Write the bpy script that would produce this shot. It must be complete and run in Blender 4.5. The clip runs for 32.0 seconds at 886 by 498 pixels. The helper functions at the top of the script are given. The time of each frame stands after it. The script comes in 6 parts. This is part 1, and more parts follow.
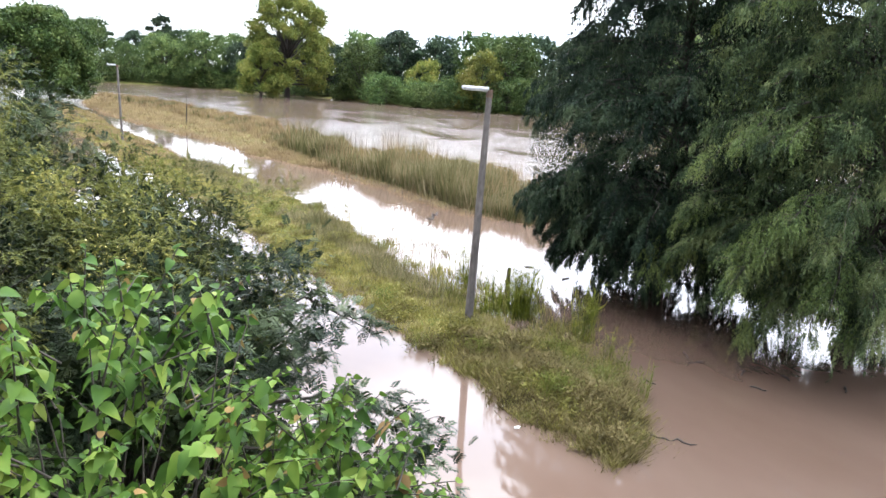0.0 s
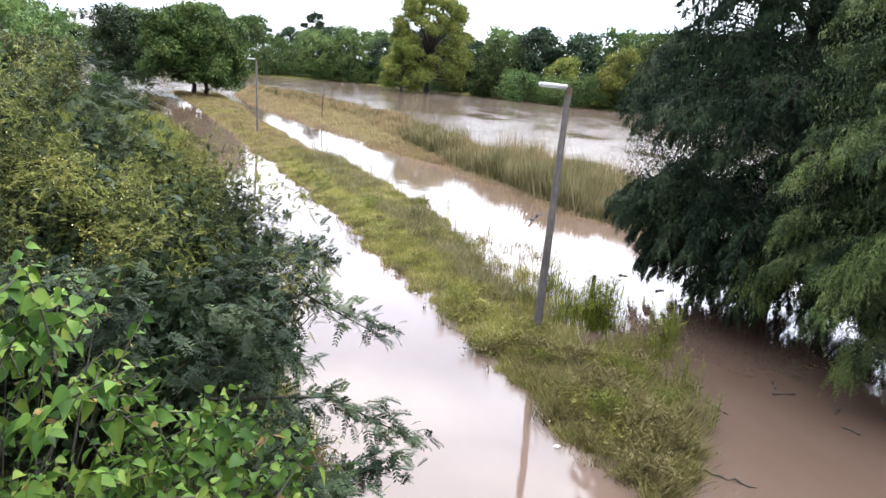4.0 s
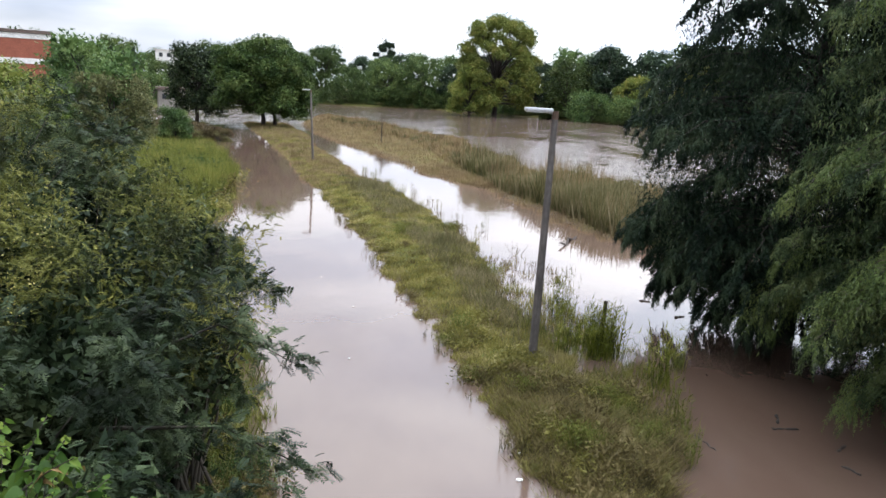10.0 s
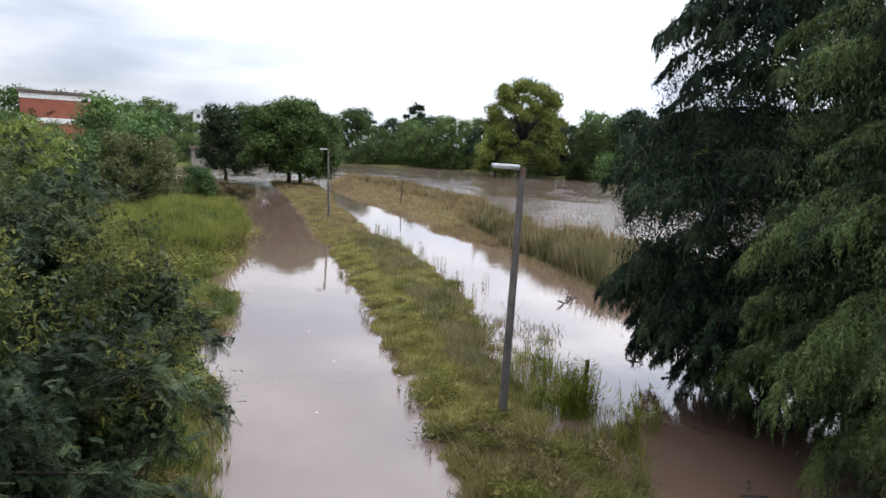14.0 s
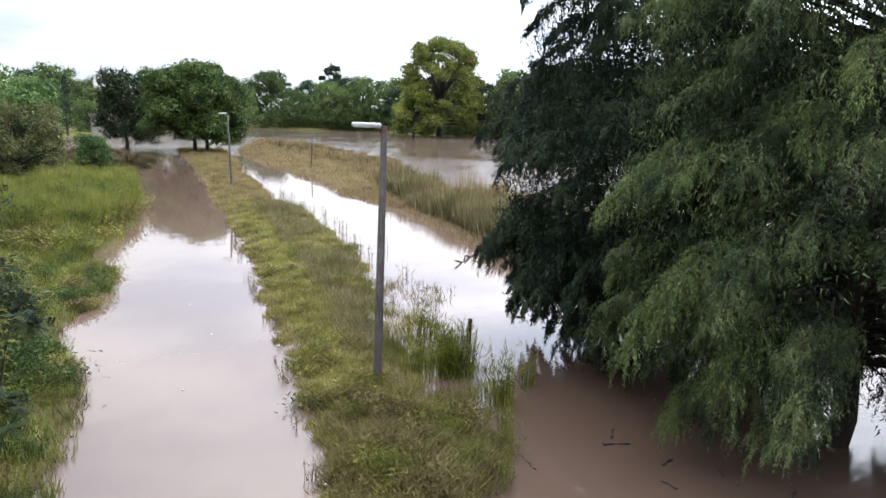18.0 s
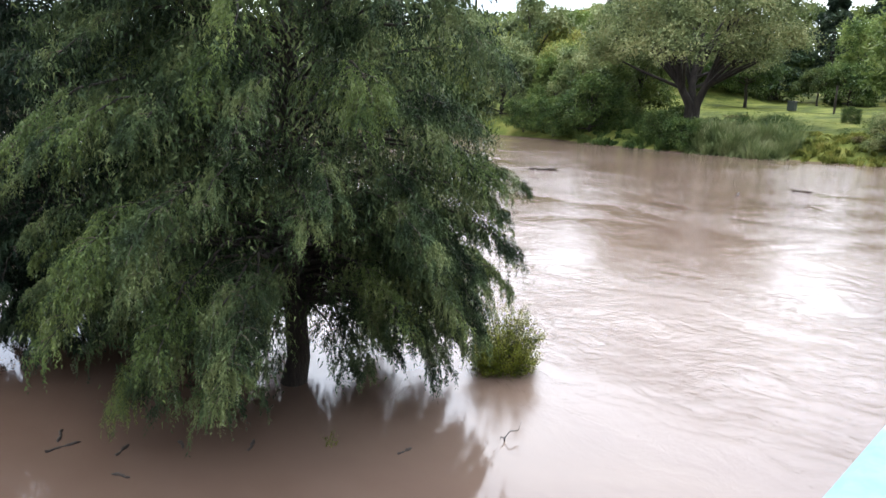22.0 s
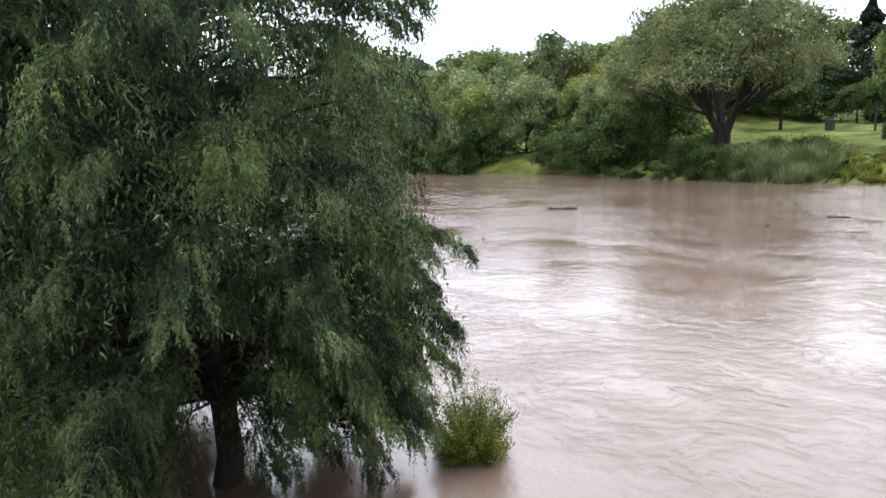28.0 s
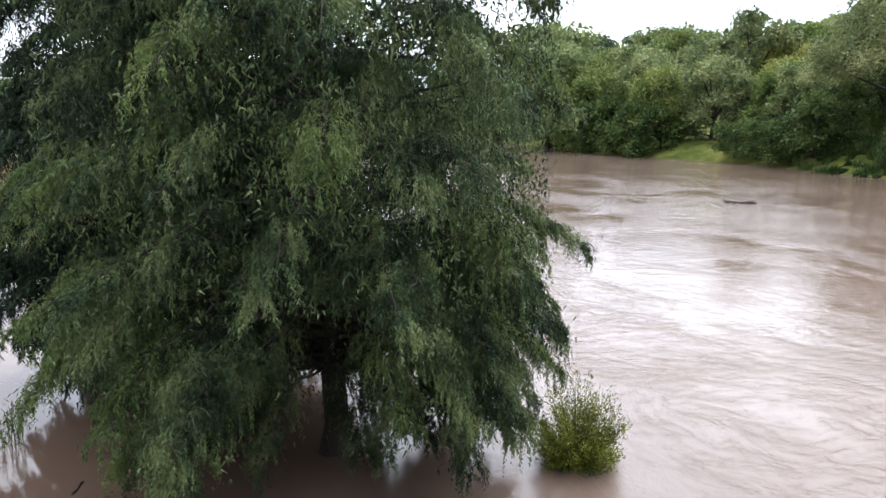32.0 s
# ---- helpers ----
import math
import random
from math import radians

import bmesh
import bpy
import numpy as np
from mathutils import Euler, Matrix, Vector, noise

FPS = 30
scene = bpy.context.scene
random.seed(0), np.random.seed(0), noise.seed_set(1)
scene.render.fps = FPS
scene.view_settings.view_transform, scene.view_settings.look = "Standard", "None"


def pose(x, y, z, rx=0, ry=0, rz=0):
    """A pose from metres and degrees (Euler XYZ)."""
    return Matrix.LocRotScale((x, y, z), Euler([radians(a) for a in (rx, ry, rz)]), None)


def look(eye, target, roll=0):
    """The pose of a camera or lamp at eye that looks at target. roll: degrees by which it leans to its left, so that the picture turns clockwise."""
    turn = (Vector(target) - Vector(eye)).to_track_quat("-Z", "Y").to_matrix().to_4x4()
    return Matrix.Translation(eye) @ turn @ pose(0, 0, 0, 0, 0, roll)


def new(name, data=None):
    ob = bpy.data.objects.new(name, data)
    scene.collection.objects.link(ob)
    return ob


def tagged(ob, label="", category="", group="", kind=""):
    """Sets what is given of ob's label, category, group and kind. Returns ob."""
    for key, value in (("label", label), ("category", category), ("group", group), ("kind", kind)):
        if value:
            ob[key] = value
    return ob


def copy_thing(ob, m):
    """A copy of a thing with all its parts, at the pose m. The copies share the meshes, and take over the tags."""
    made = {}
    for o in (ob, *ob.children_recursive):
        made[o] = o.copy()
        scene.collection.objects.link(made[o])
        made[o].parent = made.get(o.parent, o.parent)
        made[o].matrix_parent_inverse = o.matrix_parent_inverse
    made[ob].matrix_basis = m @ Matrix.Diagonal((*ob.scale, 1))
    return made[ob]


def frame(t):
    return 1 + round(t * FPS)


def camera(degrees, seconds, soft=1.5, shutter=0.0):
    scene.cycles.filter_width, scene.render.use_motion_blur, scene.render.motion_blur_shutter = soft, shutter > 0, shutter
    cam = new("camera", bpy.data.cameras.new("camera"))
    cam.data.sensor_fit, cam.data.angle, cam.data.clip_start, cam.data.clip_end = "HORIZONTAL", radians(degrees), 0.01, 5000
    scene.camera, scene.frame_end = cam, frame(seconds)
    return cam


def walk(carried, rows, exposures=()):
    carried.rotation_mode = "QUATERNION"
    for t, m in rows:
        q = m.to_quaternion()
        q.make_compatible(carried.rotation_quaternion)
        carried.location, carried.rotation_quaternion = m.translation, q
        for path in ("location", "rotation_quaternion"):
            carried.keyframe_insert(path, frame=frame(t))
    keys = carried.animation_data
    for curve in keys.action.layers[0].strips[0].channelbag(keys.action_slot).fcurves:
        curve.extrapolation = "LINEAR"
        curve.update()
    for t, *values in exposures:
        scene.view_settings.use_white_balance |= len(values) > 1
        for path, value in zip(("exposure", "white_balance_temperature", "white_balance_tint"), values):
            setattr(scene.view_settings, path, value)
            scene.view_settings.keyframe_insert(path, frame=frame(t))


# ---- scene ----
cam = camera(63.9, 32.0, 1.5)
PATH = [
    (0, (0.482, -0.246, 5.335), (1.216, 1.56, 4.89), 3.8),
    (0.5, (0.742, -0.142, 5.323), (1.455, 1.649, 4.791), 3.5),
    (1, (0.907, -0.178, 5.359), (1.638, 1.613, 4.853), 0.8),
    (1.5, (1.061, -0.32, 5.375), (1.597, 1.538, 4.864), 2.2),
    (2, (1.222, -0.323, 5.363), (1.84, 1.512, 4.864), 1.1),
    (2.5, (1.412, -0.162, 5.39), (2.092, 1.654, 4.901), 2.6),
    (3, (1.59, -0.139, 5.413), (2.194, 1.713, 4.958), 4.8),
    (3.5, (1.779, -0.258, 5.391), (2.167, 1.65, 4.933), 4.0),
    (4, (1.943, -0.217, 5.414), (2.317, 1.688, 4.934), 4.6),
    (4.5, (2.116, -0.231, 5.434), (2.204, 1.722, 5.013), 1.4),
    (6.5, (2.667, -0.164, 5.557), (2.753, 1.775, 5.074), -1.2),
    (7, (2.856, -0.311, 5.503), (2.861, 1.635, 5.04), 2.3),
    (7.5, (2.991, -0.298, 5.542), (3.087, 1.647, 5.087), 2.0),
    (8, (3.117, -0.235, 5.523), (3.208, 1.711, 5.07), 2.4),
    (8.5, (3.271, -0.277, 5.535), (3.402, 1.679, 5.139), 0.0),
    (9, (3.435, -0.367, 5.558), (3.507, 1.594, 5.169), 2.0),
    (9.5, (3.597, -0.442, 5.569), (3.736, 1.518, 5.196), 1.6),
    (10, (3.706, -0.379, 5.591), (3.867, 1.568, 5.161), 2.7),
    (10.5, (3.877, -0.351, 5.607), (4.067, 1.604, 5.23), 0.7),
    (11, (4.094, -0.413, 5.607), (4.095, 1.543, 5.193), 0.9),
    (11.5, (4.258, -0.471, 5.578), (4.248, 1.493, 5.202), 1.3),
    (12, (4.366, -0.373, 5.599), (4.26, 1.591, 5.237), -0.4),
    (12.5, (4.493, -0.374, 5.588), (4.107, 1.551, 5.205), 0.8),
    (13, (4.656, -0.486, 5.579), (4.5, 1.49, 5.314), 2.5),
    (13.5, (4.834, -0.476, 5.565), (4.837, 1.506, 5.298), 2.8),
    (15.5, (5.311, -0.396, 5.493), (5.456, 1.573, 5.176), 2.9),
    (16, (5.477, -0.221, 5.455), (5.654, 1.733, 5.067), 2.2),
    (16.5, (5.643, -0.173, 5.478), (5.892, 1.774, 5.095), 3.9),
    (17, (5.872, -0.25, 5.444), (6.072, 1.699, 5.043), 4.4),
    (17.5, (6.031, -0.213, 5.442), (6.329, 1.725, 5.051), 4.6),
    (18, (6.198, -0.175, 5.547), (6.475, 1.771, 5.179), 1.5),
    (18.5, (6.401, -0.212, 5.55), (6.894, 1.695, 5.204), 2.9),
    (19, (6.587, -0.183, 5.453), (7.367, 1.634, 5.148), 2.9),
    (19.5, (6.977, -0.151, 5.393), (8.012, 1.528, 5.057), 1.6),
    (20, (7.039, -0.109, 5.409), (8.185, 1.488, 5.035), 0.5),
    (20.5, (7.264, -0.187, 5.433), (8.323, 1.458, 5.019), 2.0),
    (21, (7.405, -0.184, 5.409), (8.454, 1.478, 5.039), 1.1),
    (21.5, (7.642, -0.158, 5.449), (8.916, 1.319, 5.009), -0.4),
    (22, (7.892, -0.138, 5.411), (9.283, 1.231, 4.973), 1.2),
    (22.5, (8.123, -0.14, 5.427), (9.588, 1.148, 4.984), -1.0),
    (23, (8.378, -0.043, 5.436), (9.898, 1.186, 5.013), -1.1),
    (23.5, (8.599, -0.085, 5.423), (10.094, 1.174, 5.001), 0.9),
    (24, (8.806, -0.082, 5.45), (10.213, 1.277, 5.035), 2.1),
    (24.5, (9.094, -0.051, 5.474), (10.536, 1.277, 5.074), 0.3),
    (25, (9.301, -0.093, 5.427), (10.756, 1.223, 5.039), 1.4),
    (25.5, (9.483, -0.122, 5.482), (10.87, 1.269, 5.102), 0.6),
    (27.5, (10.069, -0.152, 5.582), (11.374, 1.329, 5.258), -1.5),
    (28, (10.28, -0.102, 5.547), (11.599, 1.367, 5.223), -2.6),
    (28.5, (10.454, -0.138, 5.583), (11.631, 1.432, 5.195), 0.4),
    (29, (10.628, -0.116, 5.603), (11.814, 1.463, 5.29), 0.6),
    (29.5, (10.797, -0.085, 5.62), (12.083, 1.418, 5.326), -0.1),
    (30, (10.95, -0.123, 5.593), (12.126, 1.465, 5.286), 0.9),
    (30.5, (11.035, -0.183, 5.594), (12.147, 1.435, 5.211), -0.7),
    (31, (11.215, -0.172, 5.617), (12.237, 1.507, 5.25), 0.4),
    (31.5, (11.231, -0.15, 5.63), (12.184, 1.575, 5.29), -0.0),
    (32, (11.236, -0.222, 5.646), (12.159, 1.512, 5.268), -0.1),
]
walk(cam, [(t, look(eye, target, roll)) for t, eye, target, roll in PATH],
     [(0, -0.07), (4, -0.22), (7, -0.58), (10, -0.92), (12, -1.03), (13.5, -1.17), (15.5, -1.12), (17, -0.82), (19, -0.62), (21, -0.38), (24, -0.66), (28, -0.73), (32, -0.68)])

# ---- sky, sun, light ----
SKY_LOW, SKY_HIGH, GLOW = 1.85, 3.5, 2.3
SUN_ELEV, SUN_AZ = 57.0, 30.0          # height above the horizon; direction towards the sun, from +x to +y
world = bpy.data.worlds.new("overcast_sky")
scene.world = world
world.use_nodes = True
wn, wl = world.node_tree.nodes, world.node_tree.links
wn.clear()
w_out = wn.new("ShaderNodeOutputWorld")
w_sky = wn.new("ShaderNodeTexSky")
w_sky.sky_type, w_sky.sun_disc = "NISHITA", False
w_sky.sun_elevation, w_sky.sun_rotation = radians(SUN_ELEV), radians(90 - SUN_AZ)
w_blue = wn.new("ShaderNodeBackground")
w_blue.inputs["Strength"].default_value = 0.14
w_cloud = wn.new("ShaderNodeBackground")
w_cloud.inputs["Strength"].default_value = 1.0
w_tc, w_map = wn.new("ShaderNodeTexCoord"), wn.new("ShaderNodeMapping")
w_map.inputs["Scale"].default_value = (1.0, 1.0, 4.2)
w_map.inputs["Rotation"].default_value = (0.05, 0.12, 0.6)
w_n1, w_n2 = wn.new("ShaderNodeTexNoise"), wn.new("ShaderNodeTexNoise")
w_n1.inputs["Scale"].default_value, w_n1.inputs["Detail"].default_value, w_n1.inputs["Roughness"].default_value = 2.3, 7, 0.55
w_n2.inputs["Scale"].default_value, w_n2.inputs["Detail"].default_value = 3.1, 6
w_r1, w_r2 = wn.new("ShaderNodeValToRGB"), wn.new("ShaderNodeValToRGB")
w_r1.color_ramp.elements[0].position, w_r1.color_ramp.elements[0].color = 0.28, (0.72, 0.72, 0.72, 1)
w_r1.color_ramp.elements[1].position, w_r1.color_ramp.elements[1].color = 0.50, (1, 1, 1, 1)
w_r2.color_ramp.elements[0].position, w_r2.color_ramp.elements[0].color = 0.36, (0.64, 0.72, 0.89, 1)
w_r2.color_ramp.elements[1].position, w_r2.color_ramp.elements[1].color = 0.60, (1.02, 1.06, 1.16, 1)
w_mix = wn.new("ShaderNodeMixShader")
wl.new(w_tc.outputs["Generated"], w_map.inputs["Vector"])
for n_ in (w_n1, w_n2):
    wl.new(w_map.outputs["Vector"], n_.inputs["Vector"])
wl.new(w_n1.outputs["Fac"], w_r1.inputs["Fac"])
wl.new(w_n2.outputs["Fac"], w_r2.inputs["Fac"])
# an overcast sky is about three times as bright overhead as at the horizon
w_sep = wn.new("ShaderNodeSeparateXYZ")
wl.new(w_tc.outputs["Generated"], w_sep.inputs["Vector"])
w_up = wn.new("ShaderNodeMapRange")
w_up.inputs["From Min"].default_value, w_up.inputs["From Max"].default_value = 0.0, 1.0
w_up.inputs["To Min"].default_value, w_up.inputs["To Max"].default_value = SKY_LOW, SKY_HIGH
wl.new(w_sep.outputs["Z"], w_up.inputs["Value"])
# and brighter towards the veiled sun
w_dot = wn.new("ShaderNodeVectorMath")
w_dot.operation = "DOT_PRODUCT"
w_dot.inputs[1].default_value = (math.cos(radians(SUN_ELEV)) * math.cos(radians(SUN_AZ)), math.cos(radians(SUN_ELEV)) * math.sin(radians(SUN_AZ)), math.sin(radians(SUN_ELEV)))
wl.new(w_tc.outputs["Generated"], w_dot.inputs[0])
w_near = wn.new("ShaderNodeMapRange")
w_near.interpolation_type = "SMOOTHSTEP"
w_near.inputs["From Min"].default_value, w_near.inputs["From Max"].default_value = 0.0, 1.0
w_near.inputs["To Min"].default_value, w_near.inputs["To Max"].default_value = 1.0, 1.0 + GLOW
wl.new(w_dot.outputs["Value"], w_near.inputs["Value"])
w_str = wn.new("ShaderNodeMath")
w_str.operation = "MULTIPLY"
wl.new(w_up.outputs["Result"], w_str.inputs[0])
wl.new(w_near.outputs["Result"], w_str.inputs[1])
wl.new(w_str.outputs["Value"], w_cloud.inputs["Strength"])
wl.new(w_sky.outputs["Color"], w_blue.inputs["Color"])
wl.new(w_r2.outputs["Color"], w_cloud.inputs["Color"])
wl.new(w_r1.outputs["Color"], w_mix.inputs["Fac"])
wl.new(w_blue.outputs["Background"], w_mix.inputs[1])
wl.new(w_cloud.outputs["Background"], w_mix.inputs[2])
wl.new(w_mix.outputs["Shader"], w_out.inputs["Surface"])

sun = new("sun", bpy.data.lights.new("sun", "SUN"))
sun.data.energy, sun.data.angle, sun.data.color = 2.3, radians(12), (1.0, 0.96, 0.90)
_e, _a = radians(SUN_ELEV), radians(SUN_AZ)
sun.matrix_world = look((math.cos(_e) * math.cos(_a) * 90, math.cos(_e) * math.sin(_a) * 90, math.sin(_e) * 90), (0, 0, 0))

# ---- materials ----
def base_mat(name, rough=0.7):
    m = bpy.data.materials.new(name)
    m.use_nodes = True
    n, l = m.node_tree.nodes, m.node_tree.links
    b = n["Principled BSDF"]
    b.inputs["Roughness"].default_value = rough
    return m, n, l, b


def ramp(n, stops):
    r = n.new("ShaderNodeValToRGB")
    while len(r.color_ramp.elements) < len(stops):
        r.color_ramp.elements.new(0.5)
    for e, (p, c) in zip(r.color_ramp.elements, stops):
        e.position, e.color = p, (*c, 1)
    return r


def tex(n, l, scale, detail=4, rough=0.55, coord="Object", stretch=None):
    tc, nz = n.new("ShaderNodeTexCoord"), n.new("ShaderNodeTexNoise")
    nz.inputs["Scale"].default_value, nz.inputs["Detail"].default_value, nz.inputs["Roughness"].default_value = scale, detail, rough
    if stretch:
        mp = n.new("ShaderNodeMapping")
        mp.inputs["Scale"].default_value = stretch[:3]
        if len(stretch) > 3:
            mp.inputs["Rotation"].default_value = (0, 0, radians(stretch[3]))
        l.new(tc.outputs[coord], mp.inputs["Vector"])
        l.new(mp.outputs["Vector"], nz.inputs["Vector"])
    else:
        l.new(tc.outputs[coord], nz.inputs["Vector"])
    return nz


def mixc(n, l, fac, a, b, kind="MIX"):
    m = n.new("ShaderNodeMix")
    m.data_type, m.blend_type = "RGBA", kind
    for sock, v in ((m.inputs[0], fac), (m.inputs[6], a), (m.inputs[7], b)):
        if isinstance(v, (int, float)):
            sock.default_value = v
        elif isinstance(v, tuple):
            sock.default_value = (*v, 1)
        else:
            l.new(v, sock)
    return m.outputs[2]


def bumped(n, l, b, height, strength, dist):
    bp = n.new("ShaderNodeBump")
    bp.inputs["Strength"].default_value, bp.inputs["Distance"].default_value = strength, dist
    l.new(height, bp.inputs["Height"])
    l.new(bp.outputs["Normal"], b.inputs["Normal"])
    return bp


def leaf_mat(name, cols, patch=0.6, trans=0.28, rough=0.5, vary=0.35, each=0.28):
    """Foliage: each leaf its own tone, patches of tone over the crown, and a share of light let through."""
    m, n, l, b = base_mat(name, rough)
    geo, oi = n.new("ShaderNodeNewGeometry"), n.new("ShaderNodeObjectInfo")
    k = len(cols)
    r = ramp(n, [(i / max(1, k - 1), c) for i, c in enumerate(cols)])
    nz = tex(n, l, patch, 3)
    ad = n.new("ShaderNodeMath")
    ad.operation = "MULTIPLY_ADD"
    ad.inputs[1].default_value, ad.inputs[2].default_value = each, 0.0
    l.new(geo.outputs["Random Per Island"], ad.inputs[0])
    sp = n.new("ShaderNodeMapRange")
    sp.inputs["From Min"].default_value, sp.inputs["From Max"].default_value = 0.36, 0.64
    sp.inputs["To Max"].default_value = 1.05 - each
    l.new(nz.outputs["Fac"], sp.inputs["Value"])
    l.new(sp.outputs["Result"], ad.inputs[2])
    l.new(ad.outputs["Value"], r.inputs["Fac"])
    hs = n.new("ShaderNodeHueSaturation")
    vr = n.new("ShaderNodeMapRange")
    vr.inputs["To Min"].default_value, vr.inputs["To Max"].default_value = 1 - vary, 1 + vary
    l.new(oi.outputs["Random"], vr.inputs["Value"])
    l.new(vr.outputs["Result"], hs.inputs["Value"])
    l.new(r.outputs["Color"], hs.inputs["Color"])
    if vary > 0.15:
        # trees of one kind differ a little in hue
        fr = n.new("ShaderNodeMath"); fr.operation = "FRACT"
        mu = n.new("ShaderNodeMath"); mu.operation = "MULTIPLY"
        mu.inputs[1].default_value = 7.31
        l.new(oi.outputs["Random"], mu.inputs[0]); l.new(mu.outputs["Value"], fr.inputs[0])
        hu = n.new("ShaderNodeMapRange")
        hu.inputs["To Min"].default_value, hu.inputs["To Max"].default_value = 0.490, 0.518
        l.new(fr.outputs["Value"], hu.inputs["Value"])
        l.new(hu.outputs["Result"], hs.inputs["Hue"])
    l.new(hs.outputs["Color"], b.inputs["Base Color"])
    b.inputs["Specular IOR Level"].default_value = 0.10
    tr, mx = n.new("ShaderNodeBsdfTranslucent"), n.new("ShaderNodeMixShader")
    l.new(hs.outputs["Color"], tr.inputs["Color"])
    mx.inputs["Fac"].default_value = trans
    l.new(b.outputs["BSDF"], mx.inputs[1])
    l.new(tr.outputs["BSDF"], mx.inputs[2])
    l.new(mx.outputs["Shader"], n["Material Output"].inputs["Surface"])
    return m


def mottled(name, cols, scale, rough=0.8, bump=0.3, dist=0.01, stretch=None, fine=8.0, coord="Object"):
    """A rough surface: broad blotches of colour, fine grain and relief."""
    m, n, l, b = base_mat(name, rough)
    nz, nf = tex(n, l, scale, 5, 0.6, coord, stretch), tex(n, l, scale * fine, 5, 0.6, coord, stretch)
    k = len(cols)
    r = ramp(n, [(0.32 + 0.36 * i / max(1, k - 1), c) for i, c in enumerate(cols)])
    l.new(nz.outputs["Fac"], r.inputs["Fac"])
    dk = ramp(n, [(0.3, (0.72, 0.72, 0.72)), (0.7, (1.2, 1.2, 1.2))])
    l.new(nf.outputs["Fac"], dk.inputs["Fac"])
    l.new(mixc(n, l, 1.0, r.outputs["Color"], dk.outputs["Color"], "MULTIPLY"), b.inputs["Base Color"])
    bumped(n, l, b, nf.outputs["Fac"], bump, dist)
    return m


# near-black low stops deepen the crown's shadows by colour
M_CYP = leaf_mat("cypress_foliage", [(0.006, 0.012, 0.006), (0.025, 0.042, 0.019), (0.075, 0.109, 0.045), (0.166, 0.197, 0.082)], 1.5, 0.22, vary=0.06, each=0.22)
M_CYP_TIP = leaf_mat("cypress_young_foliage", [(0.074, 0.114, 0.036), (0.126, 0.176, 0.053), (0.205, 0.245, 0.080)], 0.8, 0.26, vary=0.1, each=0.3)
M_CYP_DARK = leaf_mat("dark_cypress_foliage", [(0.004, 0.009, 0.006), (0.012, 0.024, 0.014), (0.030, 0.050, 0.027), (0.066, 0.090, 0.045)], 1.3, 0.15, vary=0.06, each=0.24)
# lowest stops near black: the shade in the shrubs' gaps is put into the colour
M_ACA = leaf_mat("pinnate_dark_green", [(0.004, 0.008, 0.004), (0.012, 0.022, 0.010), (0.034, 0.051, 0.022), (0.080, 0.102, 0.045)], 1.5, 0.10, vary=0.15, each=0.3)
M_FEATHER = leaf_mat("feathery_yellow_green", [(0.008, 0.012, 0.004), (0.038, 0.048, 0.012), (0.118, 0.127, 0.030), (0.235, 0.222, 0.062)], 1.1, 0.18, vary=0.15, each=0.25)
M_FLOWER = leaf_mat("yellow_blossom", [(0.24, 0.21, 0.05), (0.36, 0.31, 0.10), (0.50, 0.45, 0.22)], 1.5, 0.2, vary=0.05)
M_MUL = leaf_mat("broad_bright_green", [(0.016, 0.038, 0.008), (0.042, 0.090, 0.016), (0.090, 0.154, 0.026), (0.185, 0.235, 0.048)], 3.2, 0.32, 0.4, vary=0.1, each=0.5)
M_DRYLEAF = leaf_mat("dry_leaf", [(0.12, 0.075, 0.03), (0.20, 0.13, 0.05), (0.26, 0.19, 0.07)], 1.5, 0.2, vary=0.1)
M_OAK = leaf_mat("broadleaf_green", [(0.022, 0.040, 0.013), (0.050, 0.082, 0.026), (0.090, 0.128, 0.040), (0.140, 0.172, 0.058)], 0.5, 0.25, vary=0.30)
M_YEL = leaf_mat("yellowing_green", [(0.054, 0.076, 0.018), (0.110, 0.138, 0.032), (0.180, 0.198, 0.046), (0.27, 0.25, 0.072)], 0.4, 0.28, vary=0.2)
M_DARK = leaf_mat("dark_evergreen", [(0.011, 0.022, 0.014), (0.024, 0.042, 0.025), (0.044, 0.068, 0.038), (0.072, 0.100, 0.052)], 0.5, 0.18, vary=0.3)
M_GREY = leaf_mat("grey_green", [(0.046, 0.068, 0.028), (0.108, 0.142, 0.058), (0.188, 0.218, 0.090), (0.27, 0.285, 0.13)], 0.35, 0.24, vary=0.25)
M_LIME = leaf_mat("fresh_green_shrub", [(0.030, 0.044, 0.008), (0.084, 0.104, 0.014), (0.160, 0.180, 0.026), (0.24, 0.24, 0.05)], 3.0, 0.26, vary=0.05)
M_GRASS = leaf_mat("meadow_grass", [(0.058, 0.053, 0.017), (0.145, 0.135, 0.038), (0.255, 0.235, 0.068), (0.34, 0.285, 0.13)], 0.9, 0.3, vary=0.02, each=0.34)
M_GRASS_G = leaf_mat("lush_grass", [(0.038, 0.050, 0.012), (0.096, 0.114, 0.024), (0.170, 0.180, 0.040), (0.24, 0.22, 0.068)], 1.1, 0.3, vary=0.02)
M_STRAW = leaf_mat("straw_grass", [(0.042, 0.036, 0.014), (0.095, 0.078, 0.030), (0.175, 0.140, 0.060), (0.13, 0.13, 0.04)], 1.2, 0.25, vary=0.05)
M_REED = leaf_mat("reeds", [(0.045, 0.052, 0.018), (0.095, 0.095, 0.036), (0.175, 0.148, 0.076), (0.28, 0.235, 0.14)], 0.9, 0.22, vary=0.05, each=0.65)
M_BUFF = leaf_mat("drowned_buff_grass", [(0.105, 0.076, 0.040), (0.180, 0.130, 0.068), (0.255, 0.188, 0.100), (0.20, 0.165, 0.070)], 0.5, 0.25, vary=0.05)
